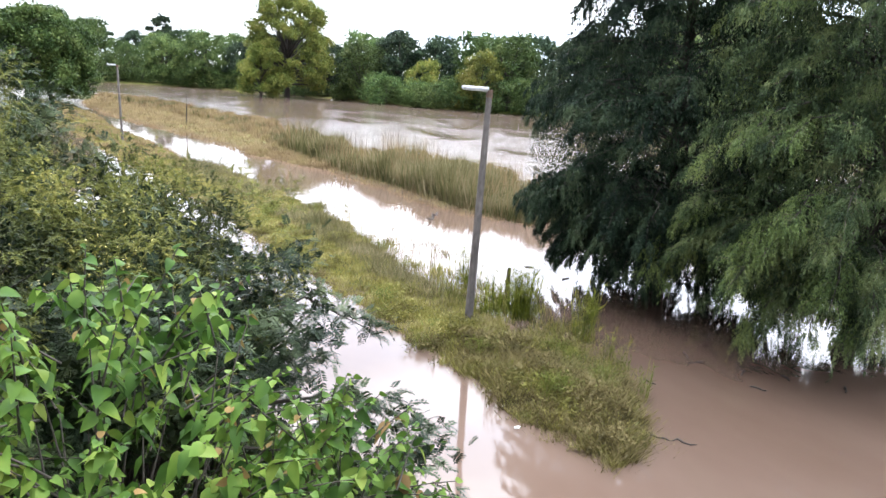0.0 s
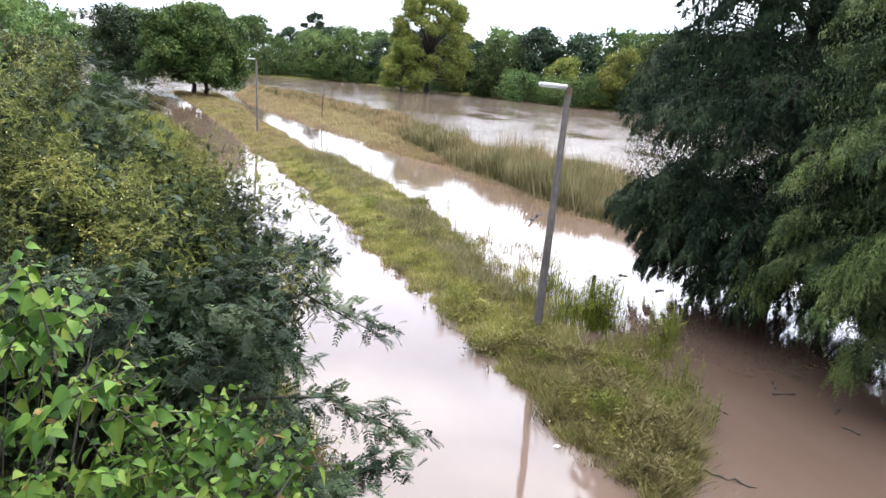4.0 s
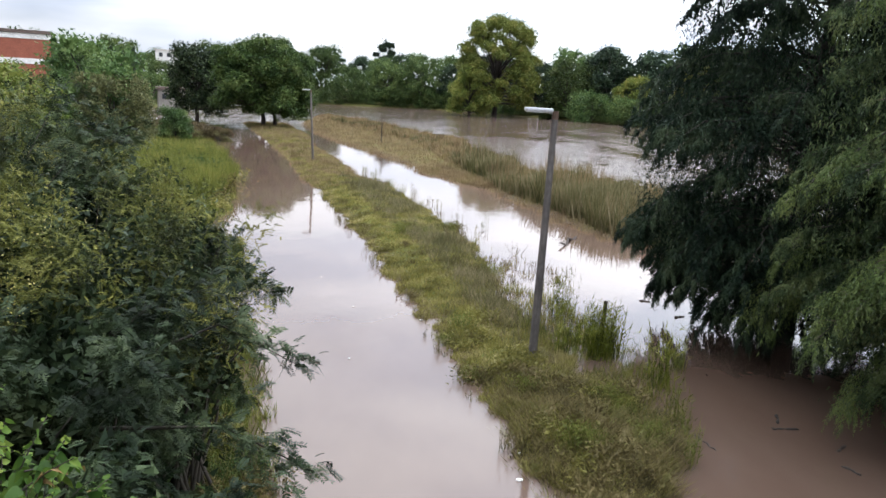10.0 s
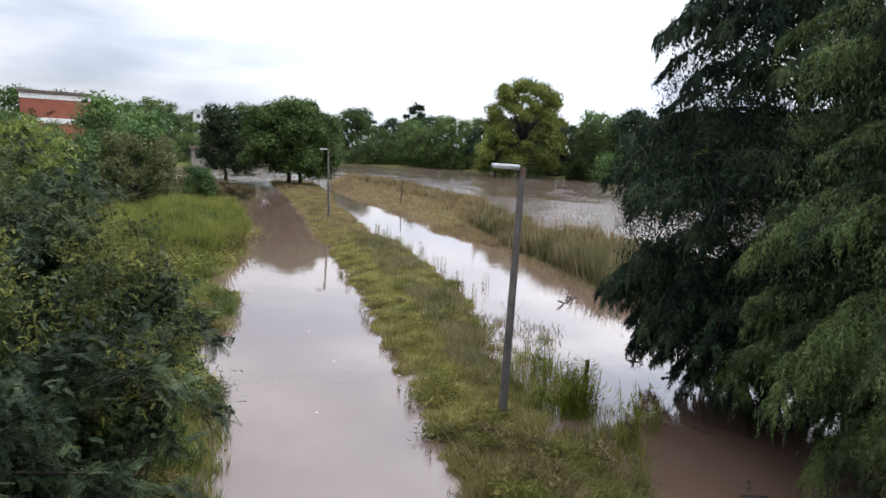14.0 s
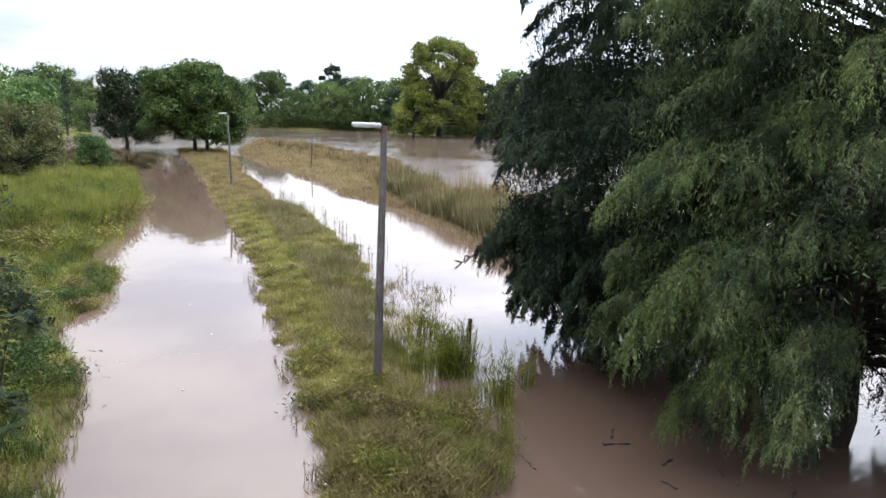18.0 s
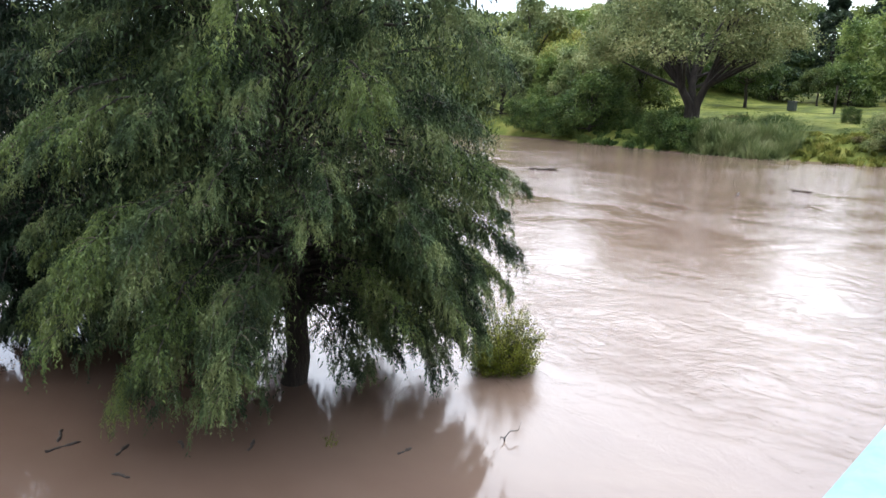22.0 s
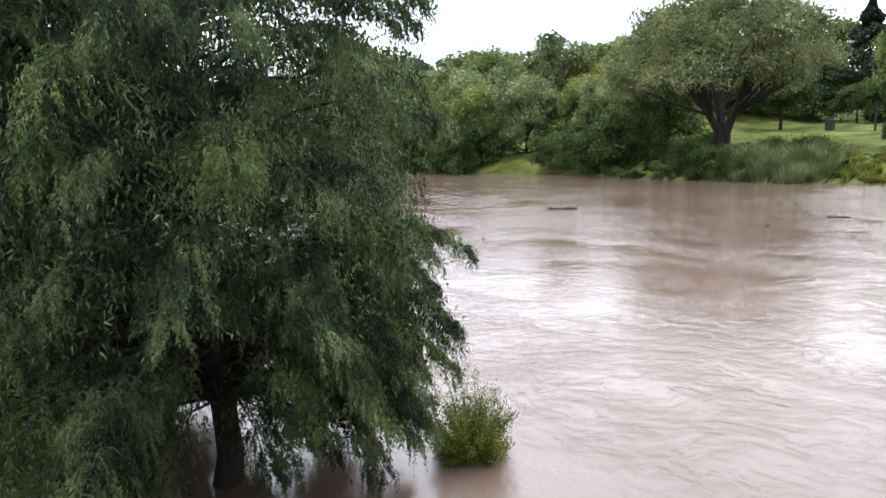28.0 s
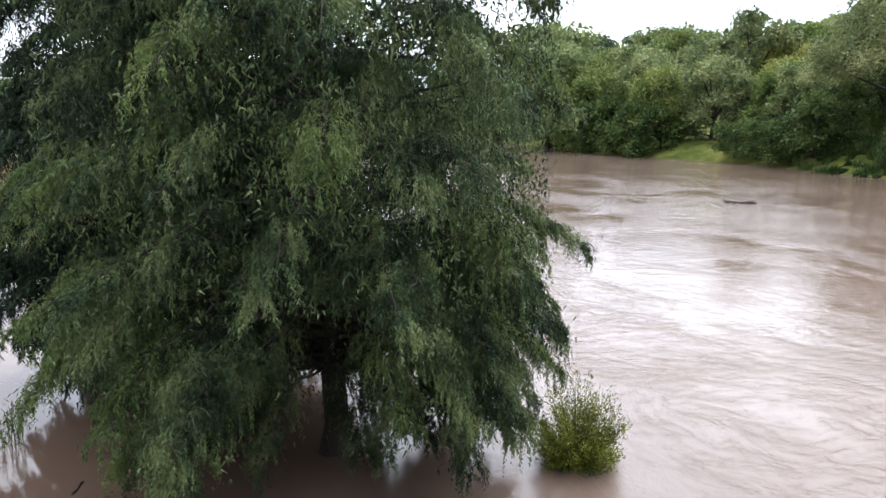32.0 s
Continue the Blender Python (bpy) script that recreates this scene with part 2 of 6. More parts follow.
M_SEDGE = leaf_mat("pale_sedge", [(0.046, 0.068, 0.026), (0.105, 0.138, 0.052), (0.185, 0.220, 0.092), (0.28, 0.29, 0.15)], 0.5, 0.25, vary=0.1)
M_PARK = leaf_mat("olive_park_leaf", [(0.040, 0.066, 0.018), (0.086, 0.122, 0.034), (0.148, 0.186, 0.052), (0.21, 0.235, 0.076)], 0.4, 0.27, vary=0.2)
M_DEEP = leaf_mat("deep_green", [(0.015, 0.032, 0.010), (0.034, 0.062, 0.018), (0.068, 0.104, 0.028), (0.115, 0.148, 0.046)], 0.6, 0.22, vary=0.15)
M_BARK = mottled("dark_bark", [(0.013, 0.010, 0.008), (0.028, 0.022, 0.018), (0.048, 0.038, 0.031)], 3.0, 0.9, 0.8, 0.03, (1, 1, 0.25))
M_LAWN = leaf_mat("lawn_blades", [(0.038, 0.052, 0.012), (0.082, 0.102, 0.021), (0.140, 0.150, 0.036)], 0.25, 0.2, vary=0.02)
M_RUSSET = leaf_mat("russet_scrub", [(0.040, 0.030, 0.016), (0.085, 0.064, 0.032), (0.120, 0.095, 0.045), (0.11, 0.115, 0.045)], 0.9, 0.2, vary=0.05)
M_WILLOW = leaf_mat("olive_willow", [(0.040, 0.046, 0.020), (0.080, 0.088, 0.036), (0.130, 0.134, 0.056), (0.18, 0.175, 0.08)], 0.8, 0.25, vary=0.1)
M_TWIG_L = mottled("pale_twig_bark", [(0.060, 0.046, 0.034), (0.120, 0.092, 0.070)], 6.0, 0.85, 0.4, 0.004)
M_CATKIN = leaf_mat("catkins", [(0.10, 0.125, 0.085), (0.17, 0.20, 0.14), (0.25, 0.275, 0.20)], 1.5, 0.15, vary=0.05)
M_TWIG = mottled("twig_bark", [(0.022, 0.018, 0.013), (0.045, 0.036, 0.026)], 6.0, 0.85, 0.4, 0.004)


def ground_mat():
    m, n, l, b = base_mat("grassy_ground", 0.95)
    b.inputs["Specular IOR Level"].default_value = 0.08
    big, fine = tex(n, l, 0.14, 5), tex(n, l, 7.0, 6, 0.65)
    r = ramp(n, [(0.35, (0.060, 0.062, 0.022)), (0.5, (0.105, 0.115, 0.030)), (0.66, (0.155, 0.140, 0.055))])
    l.new(big.outputs["Fac"], r.inputs["Fac"])
    dk = ramp(n, [(0.3, (0.55, 0.52, 0.48)), (0.7, (1.2, 1.2, 1.15))])
    l.new(fine.outputs["Fac"], dk.inputs["Fac"])
    col = mixc(n, l, 1.0, r.outputs["Color"], dk.outputs["Color"], "MULTIPLY")
    geo, sep = n.new("ShaderNodeNewGeometry"), n.new("ShaderNodeSeparateXYZ")
    l.new(geo.outputs["Position"], sep.inputs["Vector"])
    mr = n.new("ShaderNodeMapRange")
    mr.inputs["From Min"].default_value, mr.inputs["From Max"].default_value = 0.02, 0.10
    l.new(sep.outputs["Z"], mr.inputs["Value"])
    park = n.new("ShaderNodeMapRange")
    park.inputs["From Min"].default_value, park.inputs["From Max"].default_value = 60.0, 72.0
    l.new(sep.outputs["X"], park.inputs["Value"])
    lawn_n = tex(n, l, 0.22, 6, 0.65)
    lawn_r = ramp(n, [(0.38, (0.034, 0.045, 0.011)), (0.5, (0.076, 0.092, 0.019)), (0.62, (0.135, 0.136, 0.036))])
    l.new(lawn_n.outputs["Fac"], lawn_r.inputs["Fac"])
    col = mixc(n, l, park.outputs["Result"], col, lawn_r.outputs["Color"])
    l.new(mixc(n, l, mr.outputs["Result"], (0.085, 0.062, 0.042), col), b.inputs["Base Color"])
    bumped(n, l, b, fine.outputs["Fac"], 0.8, 0.06)
    return m


def water_mat():
    """Silt-brown flood water: still on the drowned path, ruffled, swirled and streaked in the river's current."""
    m, n, l, b = base_mat("muddy_water", 0.045)

    def calc(op, *ins):
        k = n.new("ShaderNodeMath")
        k.operation = op
        for i, v in enumerate(ins):
            if isinstance(v, (int, float)):
                k.inputs[i].default_value = v
            else:
                l.new(v, k.inputs[i])
        return k.outputs["Value"]

    def span(v, a, b2, c, d, soft=False):
        k = n.new("ShaderNodeMapRange")
        if soft:
            k.interpolation_type = "SMOOTHSTEP"
        for name, x in (("From Min", a), ("From Max", b2), ("To Min", c), ("To Max", d)):
            k.inputs[name].default_value = x
        l.new(v, k.inputs["Value"])
        return k.outputs["Result"]

    geo, sep = n.new("ShaderNodeNewGeometry"), n.new("ShaderNodeSeparateXYZ")
    l.new(geo.outputs["Position"], sep.inputs["Vector"])
    # how far out in the current: a slanting line from the near cypress to the far reeds
    cur = span(calc("ADD", calc("MULTIPLY_ADD", sep.outputs["Y"], 0.16, -17.5), sep.outputs["X"]), -3.0, 7.0, 0.0, 1.0, True)
    cur = calc("MAXIMUM", cur, span(sep.outputs["Y"], 86.0, 106.0, 0.0, 0.8, True))
    # eddies: the current's pattern is stirred by slow whorls
    warp = tex(n, l, 0.16, 3, 0.5)
    vs, va = n.new("ShaderNodeVectorMath"), n.new("ShaderNodeVectorMath")
    vs.operation, va.operation = "SCALE", "ADD"
    vs.inputs["Scale"].default_value = 4.5
    tc = n.new("ShaderNodeTexCoord")
    l.new(warp.outputs["Color"], vs.inputs[0])
    l.new(vs.outputs["Vector"], va.inputs[0])
    l.new(tc.outputs["Object"], va.inputs[1])

    def swirl(scale, detail, rough, bend, stretch=(1, 1, 1)):
        mp, nz = n.new("ShaderNodeMapping"), n.new("ShaderNodeTexNoise")
        mp.inputs["Scale"].default_value = stretch
        nz.inputs["Scale"].default_value, nz.inputs["Detail"].default_value, nz.inputs["Roughness"].default_value = scale, detail, rough
        nz.inputs["Distortion"].default_value = bend
        l.new(va.outputs["Vector"], mp.inputs["Vector"])
        l.new(mp.outputs["Vector"], nz.inputs["Vector"])
        return nz.outputs["Fac"]

    silt = tex(n, l, 0.16, 5, 0.6, "Object", (1, 0.5, 1, 25))
    r = ramp(n, [(0.3, (0.088, 0.056, 0.040)), (0.55, (0.110, 0.075, 0.057)), (0.75, (0.130, 0.092, 0.069))])
    l.new(silt.outputs["Fac"], r.inputs["Fac"])
    foam = tex(n, l, 0.30, 9, 0.70, "Object", (0.45, 1.0, 1, 12))
    foam.inputs["Distortion"].default_value = 1.2
    fr = ramp(n, [(0.55, (0, 0, 0)), (0.64, (0.75, 0.75, 0.75))])
    l.new(foam.outputs["Fac"], fr.inputs["Fac"])
    # white water only in the quick reach upstream; elsewhere thin threads of froth on the whorls
    white = calc("MULTIPLY", calc("MULTIPLY", fr.outputs["Color"], cur), span(sep.outputs["Y"], 45.0, 110.0, 0.05, 1.2))
    thread = swirl(1.1, 6, 0.62, 2.2, (1.0, 0.55, 1))
    line = calc("SUBTRACT", 1.0, span(calc("ABSOLUTE", calc("SUBTRACT", thread, 0.5)), 0.0, 0.012, 0.0, 1.0))
    patch = span(swirl(0.22, 3, 0.5, 0.5), 0.50, 0.62, 0.0, 0.12)
    froth = calc("MULTIPLY", calc("MULTIPLY", line, patch), cur)
    deep = mixc(n, l, cur, (1, 1, 1), (1.08, 1.09, 1.10))
    silted = mixc(n, l, 1.0, r.outputs["Color"], deep, "MULTIPLY")
    l.new(mixc(n, l, calc("MAXIMUM", white, froth), silted, (0.36, 0.325, 0.295)), b.inputs["Base Color"])
    calm = tex(n, l, 1.1, 3, 0.5, "Object", (1, 0.6, 1, 10))
    ripple = swirl(3.0, 6, 0.66, 0.4, (1.0, 0.8, 1))
    swell = swirl(0.35, 3, 0.5, 0.6, (1.0, 0.6, 1))
    # smooth slicks and ruffled patches alternate in the current
    slick = span(swirl(0.14, 4, 0.6, 0.8, (1.0, 0.6, 1)), 0.38, 0.62, 0.22, 1.0)
    rough_h = calc("MULTIPLY", calc("MULTIPLY_ADD", swell, 0.35, ripple), calc("MULTIPLY", slick, cur))
    bumped(n, l, b, calc("MULTIPLY_ADD", calm.outputs["Fac"], 0.09, rough_h), 1.0, 0.056)
    l.new(span(cur, 0.0, 1.0, 0.045, 0.07), b.inputs["Roughness"])
    b.inputs["IOR"].default_value = 1.46
    return m


M_GROUND, M_WATER = ground_mat(), water_mat()
def concrete_mat():
    """Old concrete with exposed pebbles, worn pale on top, with rusty lichen blotches."""
    m, n, l, b = base_mat("weathered_concrete", 0.92)
    b.inputs["Specular IOR Level"].default_value = 0.2
    tc, vo = n.new("ShaderNodeTexCoord"), n.new("ShaderNodeTexVoronoi")
    vo.inputs["Scale"].default_value = 75.0
    l.new(tc.outputs["Object"], vo.inputs["Vector"])
    hue = ramp(n, [(0.0, (0.10, 0.072, 0.050)), (0.35, (0.175, 0.140, 0.105)), (0.7, (0.205, 0.172, 0.135)), (1.0, (0.245, 0.215, 0.175))])
    sepc = n.new("ShaderNodeSeparateColor")
    l.new(vo.outputs["Color"], sepc.inputs["Color"])
    l.new(sepc.outputs["Red"], hue.inputs["Fac"])
    mortar = ramp(n, [(0.25, (0, 0, 0)), (0.6, (1, 1, 1))])
    l.new(vo.outputs["Distance"], mortar.inputs["Fac"])
    c1 = mixc(n, l, mortar.outputs["Color"], hue.outputs["Color"], (0.165, 0.135, 0.105))
    nz, nf = tex(n, l, 6.0, 6, 0.65), tex(n, l, 60.0, 5, 0.6)
    lich = ramp(n, [(0.56, (0, 0, 0)), (0.66, (0.75, 0.75, 0.75))])
    l.new(nz.outputs["Fac"], lich.inputs["Fac"])
    c2 = mixc(n, l, lich.outputs["Color"], c1, (0.13, 0.085, 0.035))
    grain = ramp(n, [(0.3, (0.7, 0.7, 0.7)), (0.7, (1.2, 1.2, 1.2))])
    l.new(nf.outputs["Fac"], grain.inputs["Fac"])
    l.new(mixc(n, l, 1.0, c2, grain.outputs["Color"], "MULTIPLY"), b.inputs["Base Color"])
    ad = n.new("ShaderNodeMath"); ad.operation = "MULTIPLY_ADD"
    ad.inputs[1].default_value = -1.0
    l.new(vo.outputs["Distance"], ad.inputs[0]); l.new(nf.outputs["Fac"], ad.inputs[2])
    bumped(n, l, b, ad.outputs["Value"], 0.7, 0.006)
    return m


M_CONCRETE = concrete_mat()
M_POLE = mottled("grey_pole_concrete", [(0.065, 0.056, 0.052), (0.10, 0.088, 0.080), (0.14, 0.125, 0.115)], 2.5, 0.85, 0.3, 0.004, (1, 1, 0.35))
M_GALV = mottled("galvanised_steel", [(0.42, 0.43, 0.44), (0.56, 0.57, 0.58)], 6.0, 0.45, 0.1, 0.002)
M_LENS = mottled("lamp_lens", [(0.55, 0.56, 0.55), (0.68, 0.69, 0.68)], 6.0, 0.25, 0.05, 0.001)
M_RUST = mottled("rusted_steel", [(0.055, 0.036, 0.026), (0.10, 0.062, 0.042), (0.15, 0.095, 0.062)], 9.0, 0.85, 0.5, 0.004)
M_BRICK = mottled("red_brick_wall", [(0.24, 0.075, 0.045), (0.31, 0.10, 0.06)], 0.8, 0.9, 0.2, 0.01)
M_WHITE = mottled("white_plaster", [(0.62, 0.61, 0.58), (0.76, 0.75, 0.72)], 0.5, 0.8, 0.1, 0.01)
M_PLASTER = mottled("weathered_plaster", [(0.17, 0.155, 0.135), (0.26, 0.24, 0.21)], 0.5, 0.85, 0.1, 0.01)
M_ROOF = mottled("brown_roof", [(0.09, 0.065, 0.055), (0.15, 0.11, 0.09)], 1.2, 0.85, 0.3, 0.02)
M_DKGLASS = mottled("dark_window", [(0.03, 0.035, 0.04), (0.05, 0.055, 0.06)], 1.0, 0.15, 0.0, 0.001)
M_WOOD = mottled("wet_driftwood", [(0.016, 0.012, 0.009), (0.040, 0.030, 0.023)], 3.0, 0.85, 0.6, 0.01, (1, 1, 0.3))
M_BIN = mottled("dark_green_metal", [(0.012, 0.02, 0.016), (0.025, 0.035, 0.03)], 3.0, 0.5, 0.1, 0.002)
M_LITTER = mottled("pale_litter", [(0.60, 0.58, 0.54), (0.78, 0.77, 0.74)], 12.0, 0.6, 0.2, 0.002)


def blue_paint():
    m, n, l, b = base_mat("pale_blue_paint_chipped", 0.55)
    nz, nf = tex(n, l, 5.5, 5, 0.5), tex(n, l, 38.0, 4)
    r = ramp(n, [(0.58, (0, 0, 0)), (0.62, (1, 1, 1))])
    l.new(nz.outputs["Fac"], r.inputs["Fac"])
    blue = ramp(n, [(0.3, (0.060, 0.160, 0.215)), (0.7, (0.095, 0.205, 0.260))])
    l.new(nf.outputs["Fac"], blue.inputs["Fac"])
    c1 = mixc(n, l, r.outputs["Color"], blue.outputs["Color"], (0.36, 0.365, 0.355))
    sp = ramp(n, [(0.25, (1, 1, 1)), (0.29, (0, 0, 0))])
    l.new(nf.outputs["Fac"], sp.inputs["Fac"])
    l.new(mixc(n, l, sp.outputs["Color"], c1, (0.12, 0.10, 0.09)), b.inputs["Base Color"])
    bumped(n, l, b, nz.outputs["Fac"], 0.3, 0.004)
    return m


M_BLUE = blue_paint()

# ---- mesh tools ----
rng = np.random.default_rng(7)


def unit(v):
    return v / np.maximum(np.linalg.norm(v, axis=-1, keepdims=True), 1e-9)


def mesh_from(name, verts, quads, mats, idx=None, smooth=False):
    """A mesh from arrays of places and of four-cornered faces."""
    me = bpy.data.meshes.new(name)
    verts, quads = np.asarray(verts, np.float32), np.asarray(quads, np.int32)
    k = quads.shape[1]
    me.vertices.add(len(verts))
    me.vertices.foreach_set("co", verts.ravel())
    me.loops.add(quads.size)
    me.loops.foreach_set("vertex_index", quads.ravel())
    me.polygons.add(len(quads))
    me.polygons.foreach_set("loop_start", np.arange(0, quads.size, k, dtype=np.int32))
    for mt in mats if isinstance(mats, (list, tuple)) else [mats]:
        me.materials.append(mt)
    if idx is not None:
        me.polygons.foreach_set("material_index", np.asarray(idx, np.int32))
    if smooth:
        me.polygons.foreach_set("use_smooth", np.ones(len(quads), bool))
    me.update(calc_edges=True)
    return me


def thing(name, at, label, category, group="", kind="", turn=0.0, size=1.0):
    ob = new(name)
    ob.empty_display_size = 0.2
    ob.matrix_basis = pose(*at, 0, 0, turn) @ Matrix.Scale(size, 4)
    return tagged(ob, label, category, group, kind)


def piece(name, me, parent, label=""):
    ob = new(name, me)
    ob.parent = parent
    return tagged(ob, label) if label else ob


def part(name, bm, mat, parent, label="", smooth=False):
    me = bpy.data.meshes.new(name)
    if smooth:
        for fc in bm.faces:
            fc.smooth = True
    bm.to_mesh(me)
    bm.free()
    me.materials.append(mat)
    return piece(name, me, parent, label)


def box(bm, c, s, bevel=0.0, rot=None):
    """A bevelled block with centre c and size s, joined into bm."""
    t = bmesh.new()
    bmesh.ops.create_cube(t, size=1.0)
    bmesh.ops.scale(t, vec=s, verts=t.verts)
    if bevel:
        bmesh.ops.bevel(t, geom=t.edges[:], offset=bevel, segments=2, affect="EDGES", profile=0.6)
    m = Matrix.Translation(c) @ (rot if rot else Matrix.Identity(4))
    bmesh.ops.transform(t, matrix=m, verts=t.verts)
    tmp = bpy.data.meshes.new("tmp")
    t.to_mesh(tmp)
    t.free()
    bm.from_mesh(tmp)
    bpy.data.meshes.remove(tmp)
    return bm


def tubes(paths, sides=6):
    """Tapered, round tubes; each path is (points, radii)."""
    V, F, o = [], [], 0
    ang = np.linspace(0, 2 * np.pi, sides, endpoint=False)
    for P, R in paths:
        P, R = np.asarray(P, float), np.asarray(R, float)
        T = unit(np.gradient(P, axis=0))
        ref = np.where(np.abs(T[:, 2:3]) > 0.9, np.array([[1.0, 0, 0]]), np.array([[0, 0, 1.0]]))
        A = unit(np.cross(T, ref))
        B = np.cross(T, A)
        ring = P[:, None] + R[:, None, None] * (np.cos(ang)[None, :, None] * A[:, None] + np.sin(ang)[None, :, None] * B[:, None])
        n = len(P)
        V.append(ring.reshape(-1, 3))
        i, j = np.meshgrid(np.arange(n - 1), np.arange(sides), indexing="ij")
        a, b2 = i * sides + j, i * sides + (j + 1) % sides
        F.append(np.stack([a, b2, b2 + sides, a + sides], -1).reshape(-1, 4) + o)
        o += n * sides
    return np.concatenate(V), np.concatenate(F)


def leaves(P, D, L, W, fold=0.25, up=None):
    """Pointed leaves: base P, axis D, length L, width W, folded a little along the midrib."""
    n = len(P)
    D = unit(D)
    up = rng.normal(size=(n, 3)) if up is None else up
    S = unit(np.cross(D, up))
    N = np.cross(S, D)
    L, W = np.broadcast_to(L, (n,))[:, None], np.broadcast_to(W, (n,))[:, None]
    mid = P + D * L * 0.45
    lift = N * W * fold
    V = np.stack([P, mid + S * W * 0.5 + lift, P + D * L, mid - S * W * 0.5 + lift], 1).reshape(-1, 3)
    return V, np.arange(4 * n).reshape(n, 4)


def slips(P, D, L, W):
    """Narrow three-cornered leaves, for foliage seen from some way off."""
    n = len(P)
    D = unit(D)
    S = unit(np.cross(D, rng.normal(size=(n, 3))))
    L, W = np.broadcast_to(L, (n,))[:, None], np.broadcast_to(W, (n,))[:, None]
    V = np.stack([P + S * W * 0.5, P - S * W * 0.5, P + D * L], 1).reshape(-1, 3)
    return V, np.arange(3 * n).reshape(n, 3)


def joined(parts):
    V, F, o = [], [], 0
    for v, f in parts:
        V.append(v)
        F.append(f + o)
        o += len(v)
    return np.concatenate(V), np.concatenate(F)


def along(P, t):
    """Places at t (0 to 1) on a bent line."""
    P = np.asarray(P, float)
    u = np.clip(np.asarray(t) * (len(P) - 1), 0, len(P) - 1.0001)
    i = u.astype(int)
    w = (u - i)[:, None]
    return P[i] * (1 - w) + P[i + 1] * w


# ---- the lie of the land ----
STRIP = [(6.8, 7.6), (6.1, 9.2), (5.75, 11), (5.55, 12.5), (5.0, 15.5), (4.4, 17.8), (3.5, 22.5), (2.4, 28), (0.9, 34.5), (-0.3, 40), (-1.6, 44.5),
         (-4.1, 56), (-9.4, 77), (-17, 104), (-11, 106), (-5.5, 82), (-3.2, 67.5), (-1.0, 59.5), (1.6, 46.5), (3.8, 41.5), (6.0, 32), (7.0, 26), (7.1, 21.5),
         (7.0, 19.5), (7.3, 17.5), (7.7, 15), (8.0, 13.2), (8.6, 12), (8.6, 10.2), (7.7, 7.9)]
REEDS = [(14.5, 25), (12.5, 27), (11.6, 30), (10.4, 36.5), (9.2, 42), (7.4, 46.5), (5.2, 53), (1.6, 65), (-3.0, 79), (-7.5, 97), (-9.5, 112), (-10, 140),
         (0, 122), (8, 95), (11.8, 84), (12.5, 64), (18.6, 39), (20, 28)]
LEFT = [(3.2, -60), (2.9, 2), (2.5, 6), (2.2, 8.5), (1.8, 11.7), (0.9, 14.4), (-0.7, 17.4), (-0.9, 19.5), (-0.7, 21.8), (-1.4, 24.6), (-3.4, 27.5),
        (-3.2, 31), (-3.9, 35.5), (-5.2, 42), (-10.3, 59), (-13.2, 72), (-16, 80), (-24, 86), (-38, 92), (-50, 102), (-53, 114), (-50, 126),
        (-43, 138), (-40, 150), (-46, 172), (-70, 205), (-160, 225), (-700, 290), (-700, -60)]
FAR = [(-700, 330), (-60, 245), (-17, 236), (12, 232), (37, 212), (52, 178), (62, 160), (80, 145), (86, 118), (76, 84), (75, 62), (75.5, 50), (72.0, 35), (72.6, 25),
       (73.5, 12), (82, -60), (1200, -60), (1200, 1500), (-700, 1500)]


def inside(X, Y, poly):
    """Signed distance to an outline: positive inside."""
    P = np.array(poly, float)
    Q = np.roll(P, -1, 0)
    best = np.full(X.shape, 1e18)
    odd = np.zeros(X.shape, bool)
    for (ax, ay), (bx, by) in zip(P, Q):
        dx, dy = bx - ax, by - ay
        t = np.clip(((X - ax) * dx + (Y - ay) * dy) / (dx * dx + dy * dy), 0, 1)
        best = np.minimum(best, (X - ax - t * dx) ** 2 + (Y - ay - t * dy) ** 2)
        if ay != by:
            odd ^= ((ay > Y) != (by > Y)) & (X < (bx - ax) * (Y - ay) / (by - ay) + ax)
    return np.sqrt(best) * np.where(odd, 1, -1)


def smooth(t):
    t = np.clip(t, 0, 1)
    return t * t * (3 - 2 * t)


def wavy(X, Y, s, k=0.0):
    return (np.sin(X * s * 1.9 + 1.3 + k) * np.sin(Y * s * 1.4 + 0.7 * k) + 0.6 * np.sin(X * s * 3.7 - Y * s * 2.9 + k) + 0.4 * np.sin(X * s * 6.1 + Y * s * 7.3 + 2 * k)) / 2


